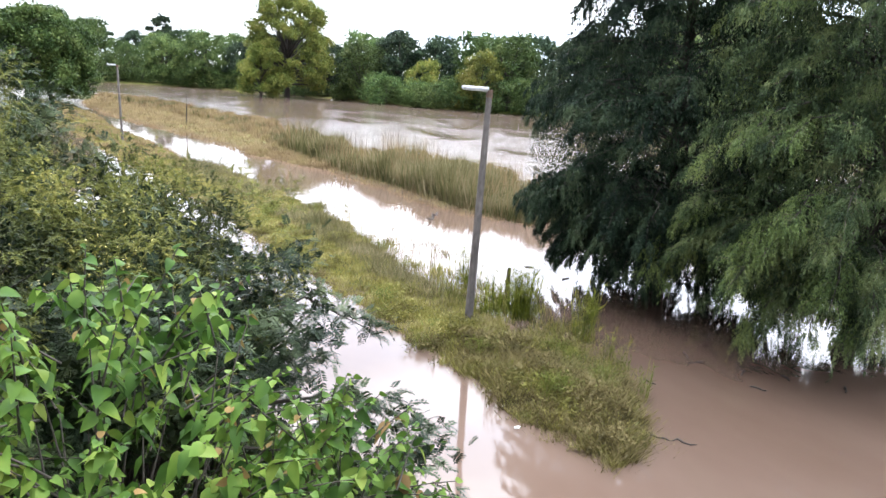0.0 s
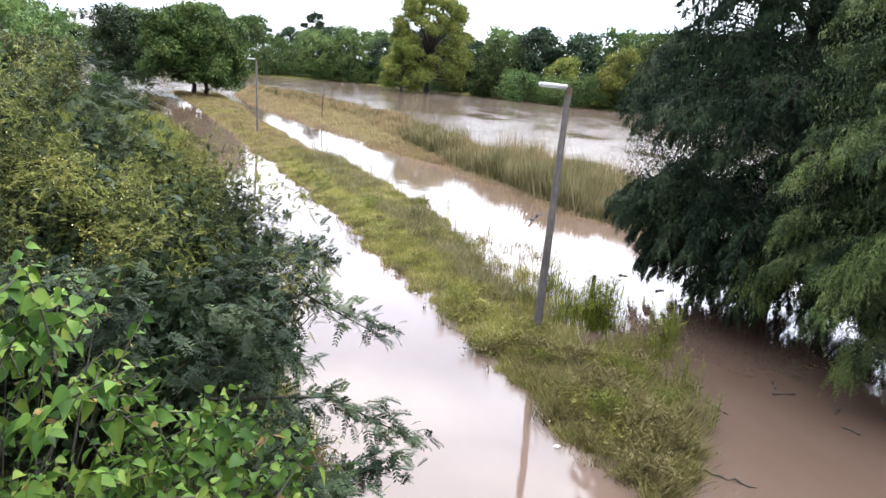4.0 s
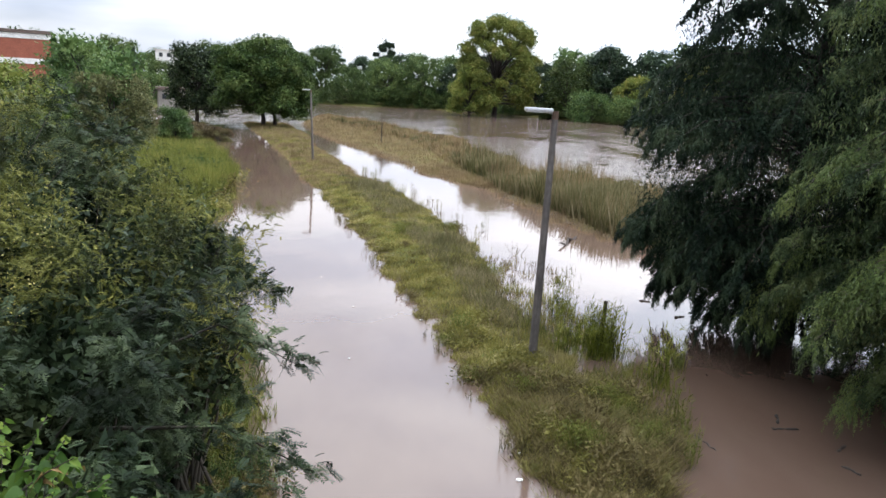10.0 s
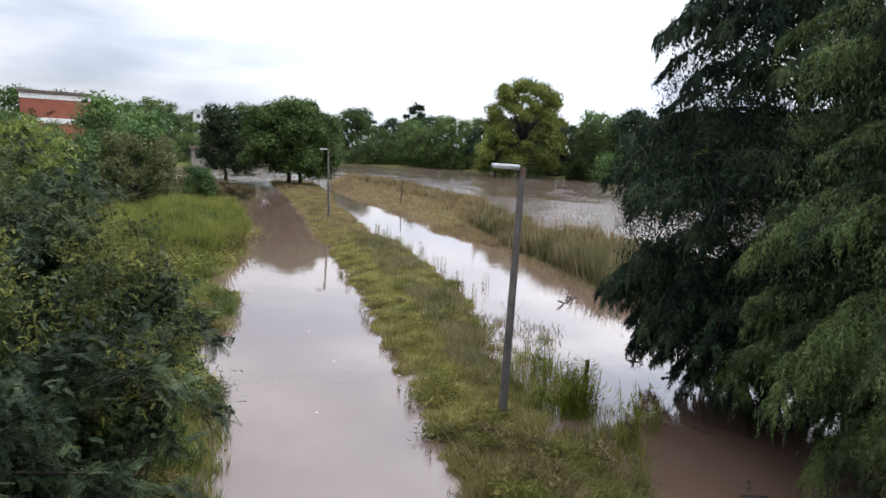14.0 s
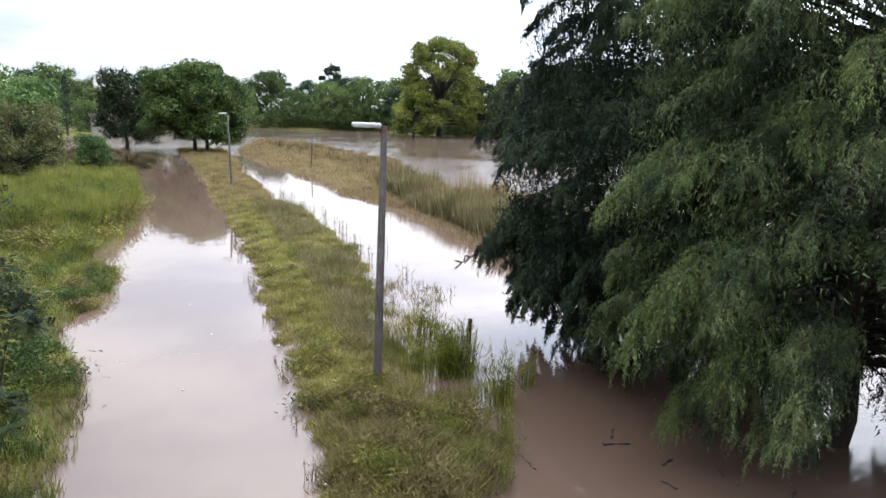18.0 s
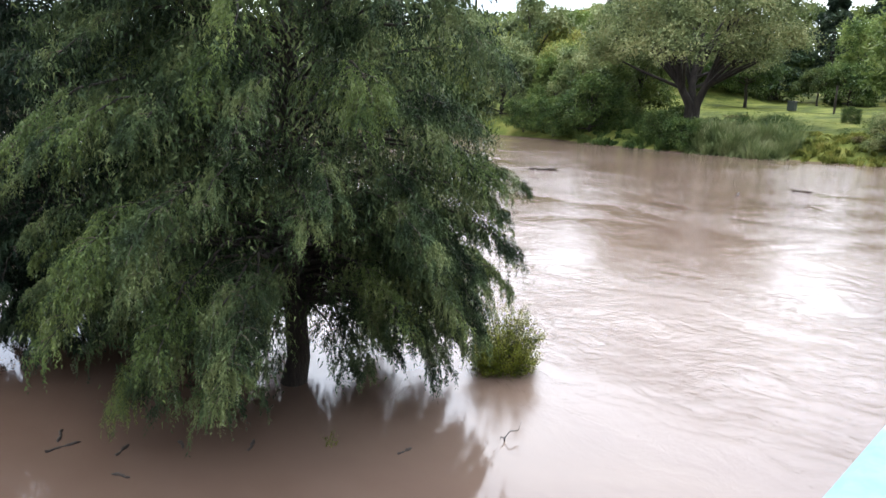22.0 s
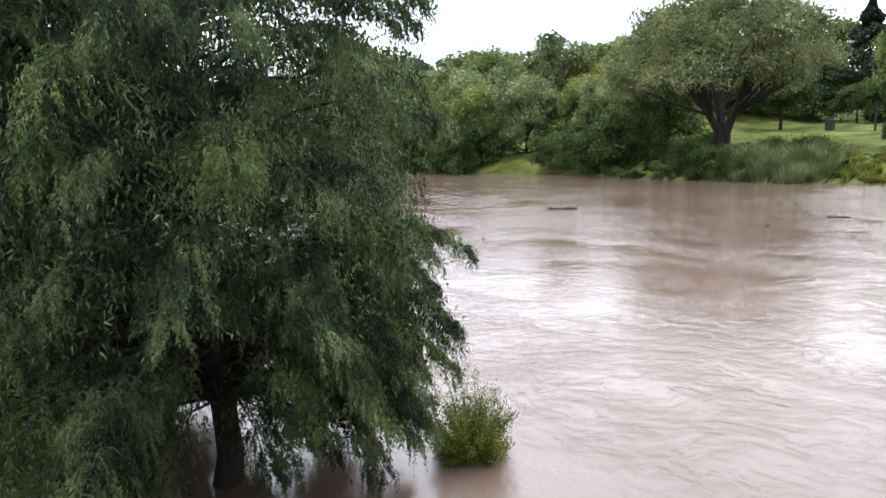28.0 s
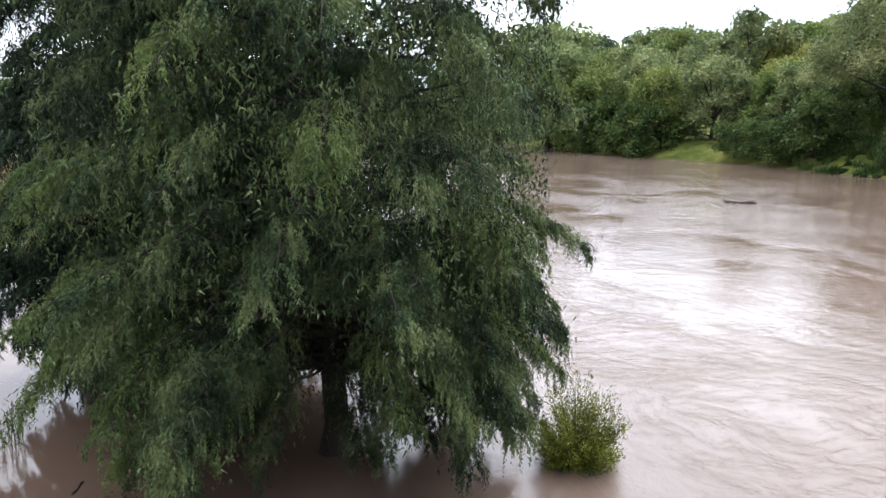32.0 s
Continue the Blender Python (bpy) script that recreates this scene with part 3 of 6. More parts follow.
def height(X, Y):
    X, Y = np.asarray(X, float), np.asarray(Y, float)
    z = np.full(X.shape, -0.6)
    edge = wavy(X, Y, 0.9) * 0.22 + wavy(X, Y, 2.7, 2) * 0.10
    d = inside(X, Y, STRIP) + 1.3 * edge + 0.20 * wavy(X, Y, 1.45, 4)
    z = np.maximum(z, -0.6 + 0.6 * smooth((d + 1.0) / 1.2) + 0.17 * smooth(d / 1.4) + 0.05 * wavy(X, Y, 1.6, 1) * smooth(d / 0.6))
    d = inside(X, Y, REEDS) + 2 * edge
    z = np.maximum(z, -0.6 + 0.58 * smooth((d + 1.5) / 2.0) + 0.12 * smooth(d / 2.5) + 0.05 * wavy(X, Y, 0.8, 3))
    d = inside(X, Y, LEFT) + edge
    z = np.maximum(z, -0.6 + 0.6 * smooth((d + 1.0) / 1.2) + 0.15 * smooth(d / 1.2) + 0.07 * np.clip(d - 1, 0, 60) + 0.05 * wavy(X, Y, 1.1, 5) * smooth(d / 0.8))
    d = inside(X, Y, FAR) + 3 * edge
    lawn = 2.0 * smooth(d / 7) + 0.032 * np.clip(d, 0, 110) + 0.3 * wavy(X, Y, 0.12, 2) * smooth(d / 10)
    hill = 12.0 * smooth((d - 12) / 75) * smooth((Y - 48) / 35) * smooth((X - 60) / 20)
    back = 0.5 + 0.5 * smooth((d - 2) / 8) + 0.012 * np.clip(d, 0, 400)
    right = smooth((X - 55) / 25) * smooth((165 - Y) / 40)
    z = np.maximum(z, np.where(d > -3, -0.6 + 0.6 * smooth((d + 1.5) / 2) + smooth(d / 1.5) * (right * (lawn + hill) + (1 - right) * back), -0.6))
    return z


def h_at(x, y):
    return float(height(np.array([x]), np.array([y]))[0])


def steps(*runs):
    return np.unique(np.round(np.concatenate([np.arange(a, b, s) for a, b, s in runs]), 3))


GX = steps((-700, -120, 40), (-120, -30, 5), (-30, -6, 1.0), (-6, 22, 0.3), (22, 70, 2.0), (70, 110, 1.5), (110, 200, 5), (200, 1201, 50))
GY = steps((-60, 4, 4), (4, 46, 0.35), (46, 112, 1.2), (112, 260, 4), (260, 400, 14), (400, 1501, 60))
gx, gy = np.meshgrid(GX, GY, indexing="ij")
gz = height(gx, gy)
gi, gj = np.meshgrid(np.arange(len(GX) - 1), np.arange(len(GY) - 1), indexing="ij")
_a = gi * len(GY) + gj
ground = new("ground", mesh_from("ground", np.stack([gx, gy, gz], -1).reshape(-1, 3),
                                 np.stack([_a, _a + len(GY), _a + len(GY) + 1, _a + 1], -1).reshape(-1, 4), M_GROUND, smooth=True))
tagged(ground, "grass-grown river banks and a drowned strip of meadow", "ground", kind="structure")

WX, WY = steps((-700, -30, 60), (-30, 100, 10), (100, 1201, 80)), steps((-60, 260, 10), (260, 1501, 80))
wx, wy = np.meshgrid(WX, WY, indexing="ij")
wi, wj = np.meshgrid(np.arange(len(WX) - 1), np.arange(len(WY) - 1), indexing="ij")
_a = wi * len(WY) + wj
water = new("water", mesh_from("water", np.stack([wx, wy, 0 * wx], -1).reshape(-1, 3),
                               np.stack([_a, _a + len(WY), _a + len(WY) + 1, _a + 1], -1).reshape(-1, 4), M_WATER))
tagged(water, "brown silt-laden flood water of a river in spate", "water", kind="structure")

# ---- the bridge that the camera stands on ----
bridge = thing("bridge", (0, 0, 0), "concrete road bridge with a pale blue painted parapet rail", "bridge", kind="structure")
part("deck", box(bmesh.new(), (20, -4.6, 3.7), (150, 8.8, 0.6), 0.04), M_CONCRETE, bridge)
part("kerb", box(bmesh.new(), (20, -1.0, 4.08), (150, 0.25, 0.16), 0.02), M_CONCRETE, bridge)
part("rail", box(bmesh.new(), (20, -0.10, 4.92), (150, 0.30, 0.16), 0.012), M_BLUE, bridge, "flat pale blue rail with white chips in its paint")
part("rail", box(bmesh.new(), (20, -0.10, 4.45), (150, 0.10, 0.12), 0.012), M_BLUE, bridge)
pb = box(bmesh.new(), (0, 0, 0), (0.44, 0.42, 1.9), 0.035)
pil = part("pillar", pb, M_CONCRETE, bridge, "lichen-stained concrete pillar with exposed aggregate")
pil.location = (9.73, -0.155, 4.27)
for k in (-3, -2, -1, 1, 2, 3, 4, 5, 6, 7, 8, 9):
    o = pil.copy()
    scene.collection.objects.link(o)
    o.location = (9.73 + 5.6 * k, -0.155, 4.27)
for x in (-14, 26, 48):
    part("pier", box(bmesh.new(), (x, -4.6, 1.2), (1.2, 7.6, 5.6), 0.1), M_CONCRETE, bridge)

# ---- lamp posts ----
def lamp_post(x, y, z, turn, lean):
    t = thing("street_lamp", (x, y, z), "grey concrete lamp post with a flat lantern on the flooded verge", "street lamp", "lamp posts along the path", turn=turn)
    t.matrix_basis = pose(x, y, z, lean[0], lean[1], turn)
    P = np.array([[0, 0, s] for s in (-0.8, 0.0, 1.3, 2.6, 3.9, 5.05)])
    v, f = tubes([(P, np.array([0.098, 0.095, 0.087, 0.078, 0.070, 0.062]))], 12)
    piece("pole", mesh_from("pole", v, f, M_POLE, smooth=True), t)
    bm = bmesh.new()
    bmesh.ops.create_cone(bm, cap_ends=True, segments=12, radius1=0.072, radius2=0.066, depth=0.16, matrix=Matrix.Translation((0, 0, 5.10)))
    part("pole_cap", bm, M_RUST, t)
    v, f = tubes([(np.array([[0.05, 0, 5.10], [-0.10, 0, 5.15], [-0.2, 0, 5.16]]), np.array([0.03, 0.028, 0.028]))], 8)
    piece("bracket", mesh_from("bracket", v, f, M_GALV, smooth=True), t)
    bm = box(bmesh.new(), (-0.34, 0, 5.19), (0.56, 0.20, 0.075), 0.03)
    lan = part("lantern", bm, M_GALV, t, "flat grey metal lantern")
    part("lens", box(bmesh.new(), (-0.38, 0, 5.148), (0.42, 0.15, 0.03), 0.012), M_LENS, lan)
    return t


lamp_post(6.88, 13.69, h_at(6.88, 13.69), 2, (0, 1.0))
lamp_post(-1.90, 53.4, h_at(-1.9, 53.4), 8, (0, -2.0))

# ---- broad-leaved trees ----
def broad_tree(name, at, tall, wide, mat, label, seed, leaf=0.34, count=5200, stem=0.25, lobes=16, flat=1.0, bark=None, category="tree", group="", low=0.18, gap=0.75, turn=0.0, lump=(0.32, 0.52), stout=1.0, forks=1):
    """A trunk that forks into limbs, and a crown of many leaves gathered in uneven lobes round the limbs' ends."""
    global rng
    keep, rng = rng, np.random.default_rng(seed)
    t = thing(name, at, label, category, group, turn=turn)
    r = wide / 2
    clear = tall * stem
    paths = []
    for k in range(forks):
        sx, sy = (0.0, 0.0) if forks == 1 else (0.16 * tall * np.cos(k * 2.4 + 0.4), 0.16 * tall * np.sin(k * 2.4 + 0.4))
        b0 = 0.0 if forks == 1 else 0.10
        paths.append((np.array([[sx * b0, sy * b0, -0.5], [0.01 * tall + sx * 0.15, sy * 0.15, clear * 0.5], [sx * 0.55 - 0.01 * tall, 0.01 * tall + sy * 0.55, clear], [0.02 * tall + sx * 1.3, sy * 1.3, tall * 0.62]]),
                      np.array([0.032, 0.024, 0.019, 0.008]) * tall * stout))
    C, S = [], []
    for k in range(lobes):
        az, u = k * 2.4 + rng.uniform(-0.4, 0.4), (k + 0.5) / lobes
        z = tall * (low + (0.90 - low) * u)
        reach = r * np.sqrt(max(0.08, 1 - ((z / tall - 0.42) / (0.60 if z > 0.42 * tall else 0.75)) ** 2)) * rng.uniform(0.55, 0.86)
        c = np.array([np.cos(az) * reach, np.sin(az) * reach, z])
        s = r * rng.uniform(*lump) * np.array([1, 1, 0.75 * flat])
        C.append(c), S.append(s)
        b = np.array([0, 0, min(clear + 0.4 * (z - clear), tall * 0.6)]) if z > clear else np.array([0, 0, clear * 0.8])
        if forks > 1:
            q = min(range(forks), key=lambda i: np.linalg.norm(paths[i][0][3][:2] - c[:2]))
            b = along(paths[q][0], np.array([rng.uniform(0.55, 0.95)]))[0]
        m = (b + c) / 2 + np.array([0, 0, 0.06 * tall]) * rng.uniform(-0.3, 1)
        paths.append((np.array([b, m, c]), np.array([0.012, 0.008, 0.003]) * tall))
    C.append(np.array([0, 0, tall * 0.88])), S.append(np.array([r * 0.36, r * 0.36, tall * 0.12]))
    C, S = np.array(C), np.array(S)
    v, f = tubes(paths, 7)
    piece("trunk", mesh_from("trunk", v, f, bark or M_BARK, smooth=True), t)
    w = (S[:, 0] ** 2)
    n = int(count * 1.45)
    pick, d = rng.choice(len(C), n, p=w / w.sum()), unit(rng.normal(size=(n, 3)))
    d[:, 2] = np.where(d[:, 2] < -0.75, -0.4 * d[:, 2], d[:, 2])
    bump = 1 + 0.22 * np.sin(d[:, 0] * 6 + pick * 1.3) * np.sin(d[:, 1] * 6 + d[:, 2] * 5 + pick)
    P = C[pick] + d * S[pick] * (rng.beta(6, 1.5, n) * bump)[:, None]
    D = unit(d * 0.5 + rng.normal(size=(n, 3)) * 0.8 + np.array([0, 0, -0.3]))
    lf = leaf * 0.95
    k = n // 5
    v, f = joined([slips(P, D, lf * rng.uniform(0.6, 1.3, n), lf * 0.62 * rng.uniform(0.7, 1.3, n)),
                   slips(C[pick[:k]] + d[:k] * S[pick[:k]] * rng.uniform(0.2, 0.7, (k, 1)), rng.normal(size=(k, 3)), lf * 1.7, lf * 1.3)])
    piece("crown", mesh_from("crown", v, f, mat), t)
    rng = keep
    return t


def again(ob, x, y, size, turn, label="", squash=1.0, z=None, group=""):
    c = copy_thing(ob, pose(x, y, h_at(x, y) - 0.1 if z is None else z, 0, 0, turn) @ Matrix.Diagonal((size, size, size * squash, 1)))
    return tagged(c, label, group=group)


def spire(name, at, tall, wide, mat, label, seed, count=2600, leaf=0.4, power=1.0):
    """A conical evergreen with drooping whorls."""
    global rng
    keep, rng = rng, np.random.default_rng(seed)
    t = thing(name, at, label, "tree")
    paths = [(np.array([[0, 0, -0.4], [0, 0, tall * 0.5], [0, 0, tall * 0.97]]), np.array([0.022, 0.014, 0.003]) * tall)]
    u = rng.random(count) ** 0.75
    az = rng.uniform(0, 6.28, count)
    tier = 0.72 + 0.28 * np.sin(u * 38 + np.sin(az * 3) * 1.3)
    rr = wide / 2 * (1 - u) ** power * tier * np.sqrt(rng.uniform(0.25, 1, count))
    P = np.stack([np.cos(az) * rr, np.sin(az) * rr, tall * (0.10 + 0.9 * u)], -1)
    D = unit(np.stack([np.cos(az), np.sin(az), -0.5 + 0 * az], -1) + 0.5 * rng.normal(size=(count, 3)))
    v, f = tubes(paths, 6)
    piece("trunk", mesh_from("trunk", v, f, M_BARK, smooth=True), t)
    v, f = slips(P, D, leaf * rng.uniform(0.7, 1.4, count), leaf * 0.6)
    piece("crown", mesh_from("crown", v, f, mat), t)
    rng = keep
    return t


# ---- weeping cypresses in the flood ----
def weeping_cypress(x, y, tall, reach, shape, lop, seed, label, boughs, twigs, young, feather=0.07, strings=0, hem=0.9, fill=90000, high=1.5, inside=0.30, opening=None, mat=M_CYP, slim=0.31):
    """A straight trunk with arching limbs; each limb's outer half is roofed by side twigs that fan out, curl over and hang in feathery tassels."""
    global rng
    keep, rng = rng, np.random.default_rng(seed)
    t = thing("weeping_cypress", (x, y, 0), label, "tree", "cypresses in the flood")
    zs = np.array([-0.9, 0.0, 0.5, 2.0, tall * 0.4, tall * 0.7, tall])
    P = np.stack([0 * zs, 0 * zs, zs], -1)
    P[1:-1, :2] += rng.normal(scale=0.05, size=(len(zs) - 2, 2))
    v, f = tubes([(P, np.array([0.30, 0.25, 0.215, 0.19, 0.15, 0.09, 0.02]))], 12)
    piece("trunk", mesh_from("trunk", v, f, M_BARK, smooth=True), t)
    hz, hr = np.array(shape).T

    def rim(z, az):
        return reach * np.interp(z, hz, hr) * (1 + lop[1] * np.cos(az - lop[0]))

    limbs, thin, core = [], [], []
    PP, DD, YP, YD, CP = [], [], [], [], []
    for j in range(boughs):
        # a third of the boughs crowd low down, as a skirt over the water
        z = hem + (tall - hem - 0.6) * ((j + rng.random()) / boughs) ** high if j % 3 else hem + 2.2 * rng.random() ** 1.3
        if j % 6 == 1:
            z = rng.uniform(5.4, 9.6)
        elif j % 6 == 4:
            z = rng.uniform(2.0, 5.2)
        az = j * 2.399 + rng.uniform(-0.35, 0.35)
        if opening is not None and z < 3.5 and abs((az - opening + np.pi) % (2 * np.pi) - np.pi) < 0.32:
            continue
        ax, sd = np.array([np.cos(az), np.sin(az), 0]), np.array([-np.sin(az), np.cos(az), 0])
        inner = rng.random() < inside
        r = max(0.35, rim(z, az) * (rng.uniform(0.45, 0.70) if inner else rng.uniform(0.80, 1.0)) - 0.22)
        # the limb climbs a little, then bends over and hangs at its end
        p0 = z + rng.uniform(-0.16, 0.06) * r if z > 2.3 else max(1.5, z + rng.uniform(0.2, 0.9))
        w8 = np.linspace(0, 1, 9)[:, None]
        dip = rng.uniform(0.12, 0.34) * min(1.0, r / 3)
        q = ax * r * (w8 - 0.10 * w8 ** 4) / 0.90 + np.array([0, 0, 1.0]) * (p0 + (z + dip * 0.6 - p0) * w8 ** (1.0 if z > 2.3 else 1.5) + 0.12 * r * np.sin(w8 * np.pi) - 1.6 * dip * w8 ** 5)
        q += rng.normal(scale=0.02 * r, size=(9, 3)) * np.sin(w8 * np.pi)
        limbs.append((q, np.linspace(0.014 + 0.007 * r, 0.005, 9)))
        size = rng.uniform(0.75, 1.2) * min(1.0, 0.42 + r / 5)
        # thinner on the shaded side
        m = int(twigs * (0.6 + 0.5 * size) * (0.35 if np.cos(az - radians(238)) < -0.30 and z > 3.0 else 1.0))
        sv = 0.48 + 0.52 * rng.beta(1.25, 1.0, m)
        phi = rng.choice([-1, 1], m) * rng.uniform(0.15, 1.35, m)
        ln = size * rng.uniform(0.5, 1.0, m) * (1.0 - 0.58 * (sv - 0.48) / 0.52)
        out = ax[None] * np.cos(phi)[:, None] + sd[None] * np.sin(phi)[:, None]
        lift, sag = rng.uniform(0.08, 0.36, m), rng.uniform(0.28, 0.75, m) + 0.5 * (sv - 0.48)
        st = along(q, sv)
        w6 = np.linspace(0, 1, 6)
        tw = st[:, None] + out[:, None] * (ln[:, None] * (w6 - 0.22 * w6 ** 2))[..., None]
        tw[..., 2] += ln[:, None] * (lift[:, None] * w6 - sag[:, None] * w6 ** 2)
        for k in range(0, m, 6):
            thin.append((tw[k, ::2], np.linspace(0.008, 0.003, 3)))

        def on(k, w):
            """Places and headings on twigs k at w."""
            dz = ln[k] * (lift[k] * w - sag[k] * w ** 2)
            p = st[k] + out[k] * (ln[k] * (w - 0.22 * w ** 2))[:, None]
            p[:, 2] += dz
            h = out[k] * (1 - 0.44 * w)[:, None]
            h[:, 2] += lift[k] - 2 * sag[k] * w
            return p, unit(h)

        # needles stand off to both sides of each twig like a feather
        n = m * 22
        k, w = rng.integers(0, m, n), rng.uniform(0.08, 1.0, n)
        p, h = on(k, w)
        side = unit(np.cross(h, np.array([0, 0, 1.0]) + 0.5 * rng.normal(size=(n, 3)))) * rng.choice([-1, 1], n)[:, None]
        p1, d1 = p + rng.normal(scale=0.018, size=(n, 3)), h * 0.85 + side * 0.60 + np.array([0, 0, -0.40]) + rng.normal(scale=0.16, size=(n, 3))
        # and short branchlets hang below, each a feather of its own
        g = m * 5
        k, w = rng.integers(0, m, g), rng.uniform(0.25, 1.0, g)
        p, h = on(k, w)
        drop = rng.uniform(0.05, 0.18, g) * (0.6 + 0.6 * size)
        sw = np.linspace(0.05, 1, 8)
        hang = p[:, None] + h[:, None] * (drop[:, None] * 0.45 * sw ** 0.6)[..., None]
        hang[..., 2] -= drop[:, None] * sw ** 1.3
        hang += rng.normal(scale=0.012, size=hang.shape)
        ra = rng.uniform(0, 6.28, (g, 8))
        d2 = np.stack([np.cos(ra), np.sin(ra), -1.1 + 0 * ra], -1) + h[:, None] * 0.35
        pts, dirs = np.concatenate([p1, hang.reshape(-1, 3)]), np.concatenate([d1, d2.reshape(-1, 3)])
        ok = pts[:, 2] > 0.10
        pts, dirs = pts[ok], dirs[ok]
        if not inner and rng.random() < young:
            tip = (np.linalg.norm(pts[:, :2], axis=1) > r * rng.uniform(0.62, 0.82)) & (rng.random(len(pts)) < 0.65)
            YP.append(pts[tip]), YD.append(dirs[tip])
            pts, dirs = pts[~tip], dirs[~tip]
        PP.append(pts), DD.append(dirs)
        if strings and not inner and rng.random() < 0.6:
            k = rng.integers(0, m, strings)
            p, h = on(k, rng.uniform(0.55, 0.95, strings))
            drop = rng.uniform(0.10, 0.26, strings)
            c = p[:, None] + h[:, None] * 0.03 - np.array([0, 0, 1.0]) * (drop[:, None] * np.linspace(0.05, 1, 12))[..., None]
            CP.append((c + rng.normal(scale=0.006, size=c.shape)).reshape(-1, 3))
        core.append(along(q, rng.uniform(0.25, 0.95, 110)) + rng.normal(scale=(0.24, 0.24, 0.14), size=(110, 3)) - np.array([0, 0, 0.16]))
    for q in limbs:
        v, f = tubes([q], 5)
        piece("limb", mesh_from("limb", v, f, M_BARK, smooth=True), t)
    v, f = tubes(thin, 3)
    tagged(piece("twig_spray", mesh_from("twig_spray", v, f, M_TWIG_L, smooth=True), t), "thin pale brown drooping twigs", kind="stuff")
    # shaded foliage between the limbs, hollow round the foot of the trunk
    az, z = rng.uniform(0, 6.28, fill), hem + 0.35 + (tall * 0.92 - hem) * rng.random(fill) ** (high - 0.15)
    rr = rim(z, az) * np.sqrt(rng.uniform(0.03, 0.69, fill))
    cl = np.sin(az * 5 + z * 2.1) * np.sin(z * 3.3 + rr * 2.0) + 0.5 * np.sin(az * 11 - z * 4.0)
    ok = (cl > -0.35) & ((z > 2.1) | (rr > 1.4 + 0.5 * np.sin(az * 3)))
    if opening is not None:
        ok &= (z > 3.5) | (abs((az - opening + np.pi) % (2 * np.pi) - np.pi) > 0.32)
    ins = np.stack([np.cos(az) * rr, np.sin(az) * rr, z], -1)[ok] + rng.normal(scale=0.05, size=(ok.sum(), 3))
    ins = np.concatenate([ins] + core)
    ins = ins[ins[:, 2] > 0.35]
    # same material as the crown, so part of this shade is leaf colour
    v, f = slips(ins, np.array([0, 0, -1.0]) + rng.normal(scale=0.55, size=ins.shape), rng.uniform(0.07, 0.13, len(ins)), 0.031)
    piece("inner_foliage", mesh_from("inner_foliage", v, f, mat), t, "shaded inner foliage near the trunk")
    P_, D_ = np.concatenate(PP), np.concatenate(DD)
    L_ = feather * rng.uniform(0.6, 1.25, len(P_))
    v, f = slips(P_, D_, L_, L_ * slim)
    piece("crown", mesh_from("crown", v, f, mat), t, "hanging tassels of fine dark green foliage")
    if YP:
        P_, D_ = np.concatenate(YP), np.concatenate(YD)
        L_ = feather * rng.uniform(0.6, 1.25, len(P_))
        v, f = slips(P_, D_, L_, L_ * slim)
        piece("young_growth", mesh_from("young_growth", v, f, M_CYP_TIP), t, "paler yellow-green young shoots")
    if CP:
        P_ = np.concatenate(CP)
        P_ = P_[P_[:, 2] > 0.3]
        v, f = slips(P_, rng.normal(size=P_.shape), 0.020, 0.014)
        tagged(piece("catkin_tassel", mesh_from("catkin_tassel", v, f, M_CATKIN), t), "thin hanging strings of pale grey-green catkins", kind="stuff")
    rng = keep
    return t


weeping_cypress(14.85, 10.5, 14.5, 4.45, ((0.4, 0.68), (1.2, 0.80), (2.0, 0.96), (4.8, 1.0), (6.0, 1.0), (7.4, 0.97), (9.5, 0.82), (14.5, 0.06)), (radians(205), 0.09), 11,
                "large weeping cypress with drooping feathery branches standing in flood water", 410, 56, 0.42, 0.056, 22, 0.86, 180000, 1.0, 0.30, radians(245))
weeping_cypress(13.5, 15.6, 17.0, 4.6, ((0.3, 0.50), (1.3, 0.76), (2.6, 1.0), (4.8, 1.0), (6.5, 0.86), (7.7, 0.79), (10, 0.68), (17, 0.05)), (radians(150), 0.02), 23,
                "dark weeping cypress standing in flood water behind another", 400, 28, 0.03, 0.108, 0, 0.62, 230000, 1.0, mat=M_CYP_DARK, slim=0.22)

# ---- far shore ----
FARG, BANKG, LAWNG = "trees along the far shore", "thicket on the wooded bank", "trees on the park lawn"
broad_tree("tree", (-12.9, 96.0, h_at(-12.9, 96) - 0.1), 11.8, 13.6, M_DEEP, "dense deep green round-crowned tree standing in shallow flood water", 3, 0.32, 17000, 0.20, 38, 1.0, low=0.17, lump=(0.19, 0.33))
broad_tree("tree", (-11.5, 96.7, h_at(-11.5, 96.7) - 0.1), 10.6, 12.2, M_DEEP, "dense deep green round-crowned tree at the flood's edge", 31, 0.32, 11000, 0.20, 26, 1.0, low=0.18, lump=(0.2, 0.34))
broad_tree("tree", (-23.3, 103.4, 0.0), 10.8, 7.4, M_ACA, "dark narrow tree standing at the flooded bank", 4, 0.34, 8500, 0.15, 18, 1.3, low=0.16)
big = broad_tree("tree", (30.9, 187.6, 0.6), 25.6, 24.5, M_YEL, "tall spreading tree with yellow-green crown on the far shore", 5, 0.52, 24000, 0.14, 62, 1.0, low=0.10, lump=(0.15, 0.27))
yel = broad_tree("tree", (23.9, 184.0, 0.3), 12.0, 10.5, M_YEL, "yellow-green bushy tree on the far shore", 6, 0.48, 5200, 0.05, 16, 1.0, low=0.03, group=FARG)
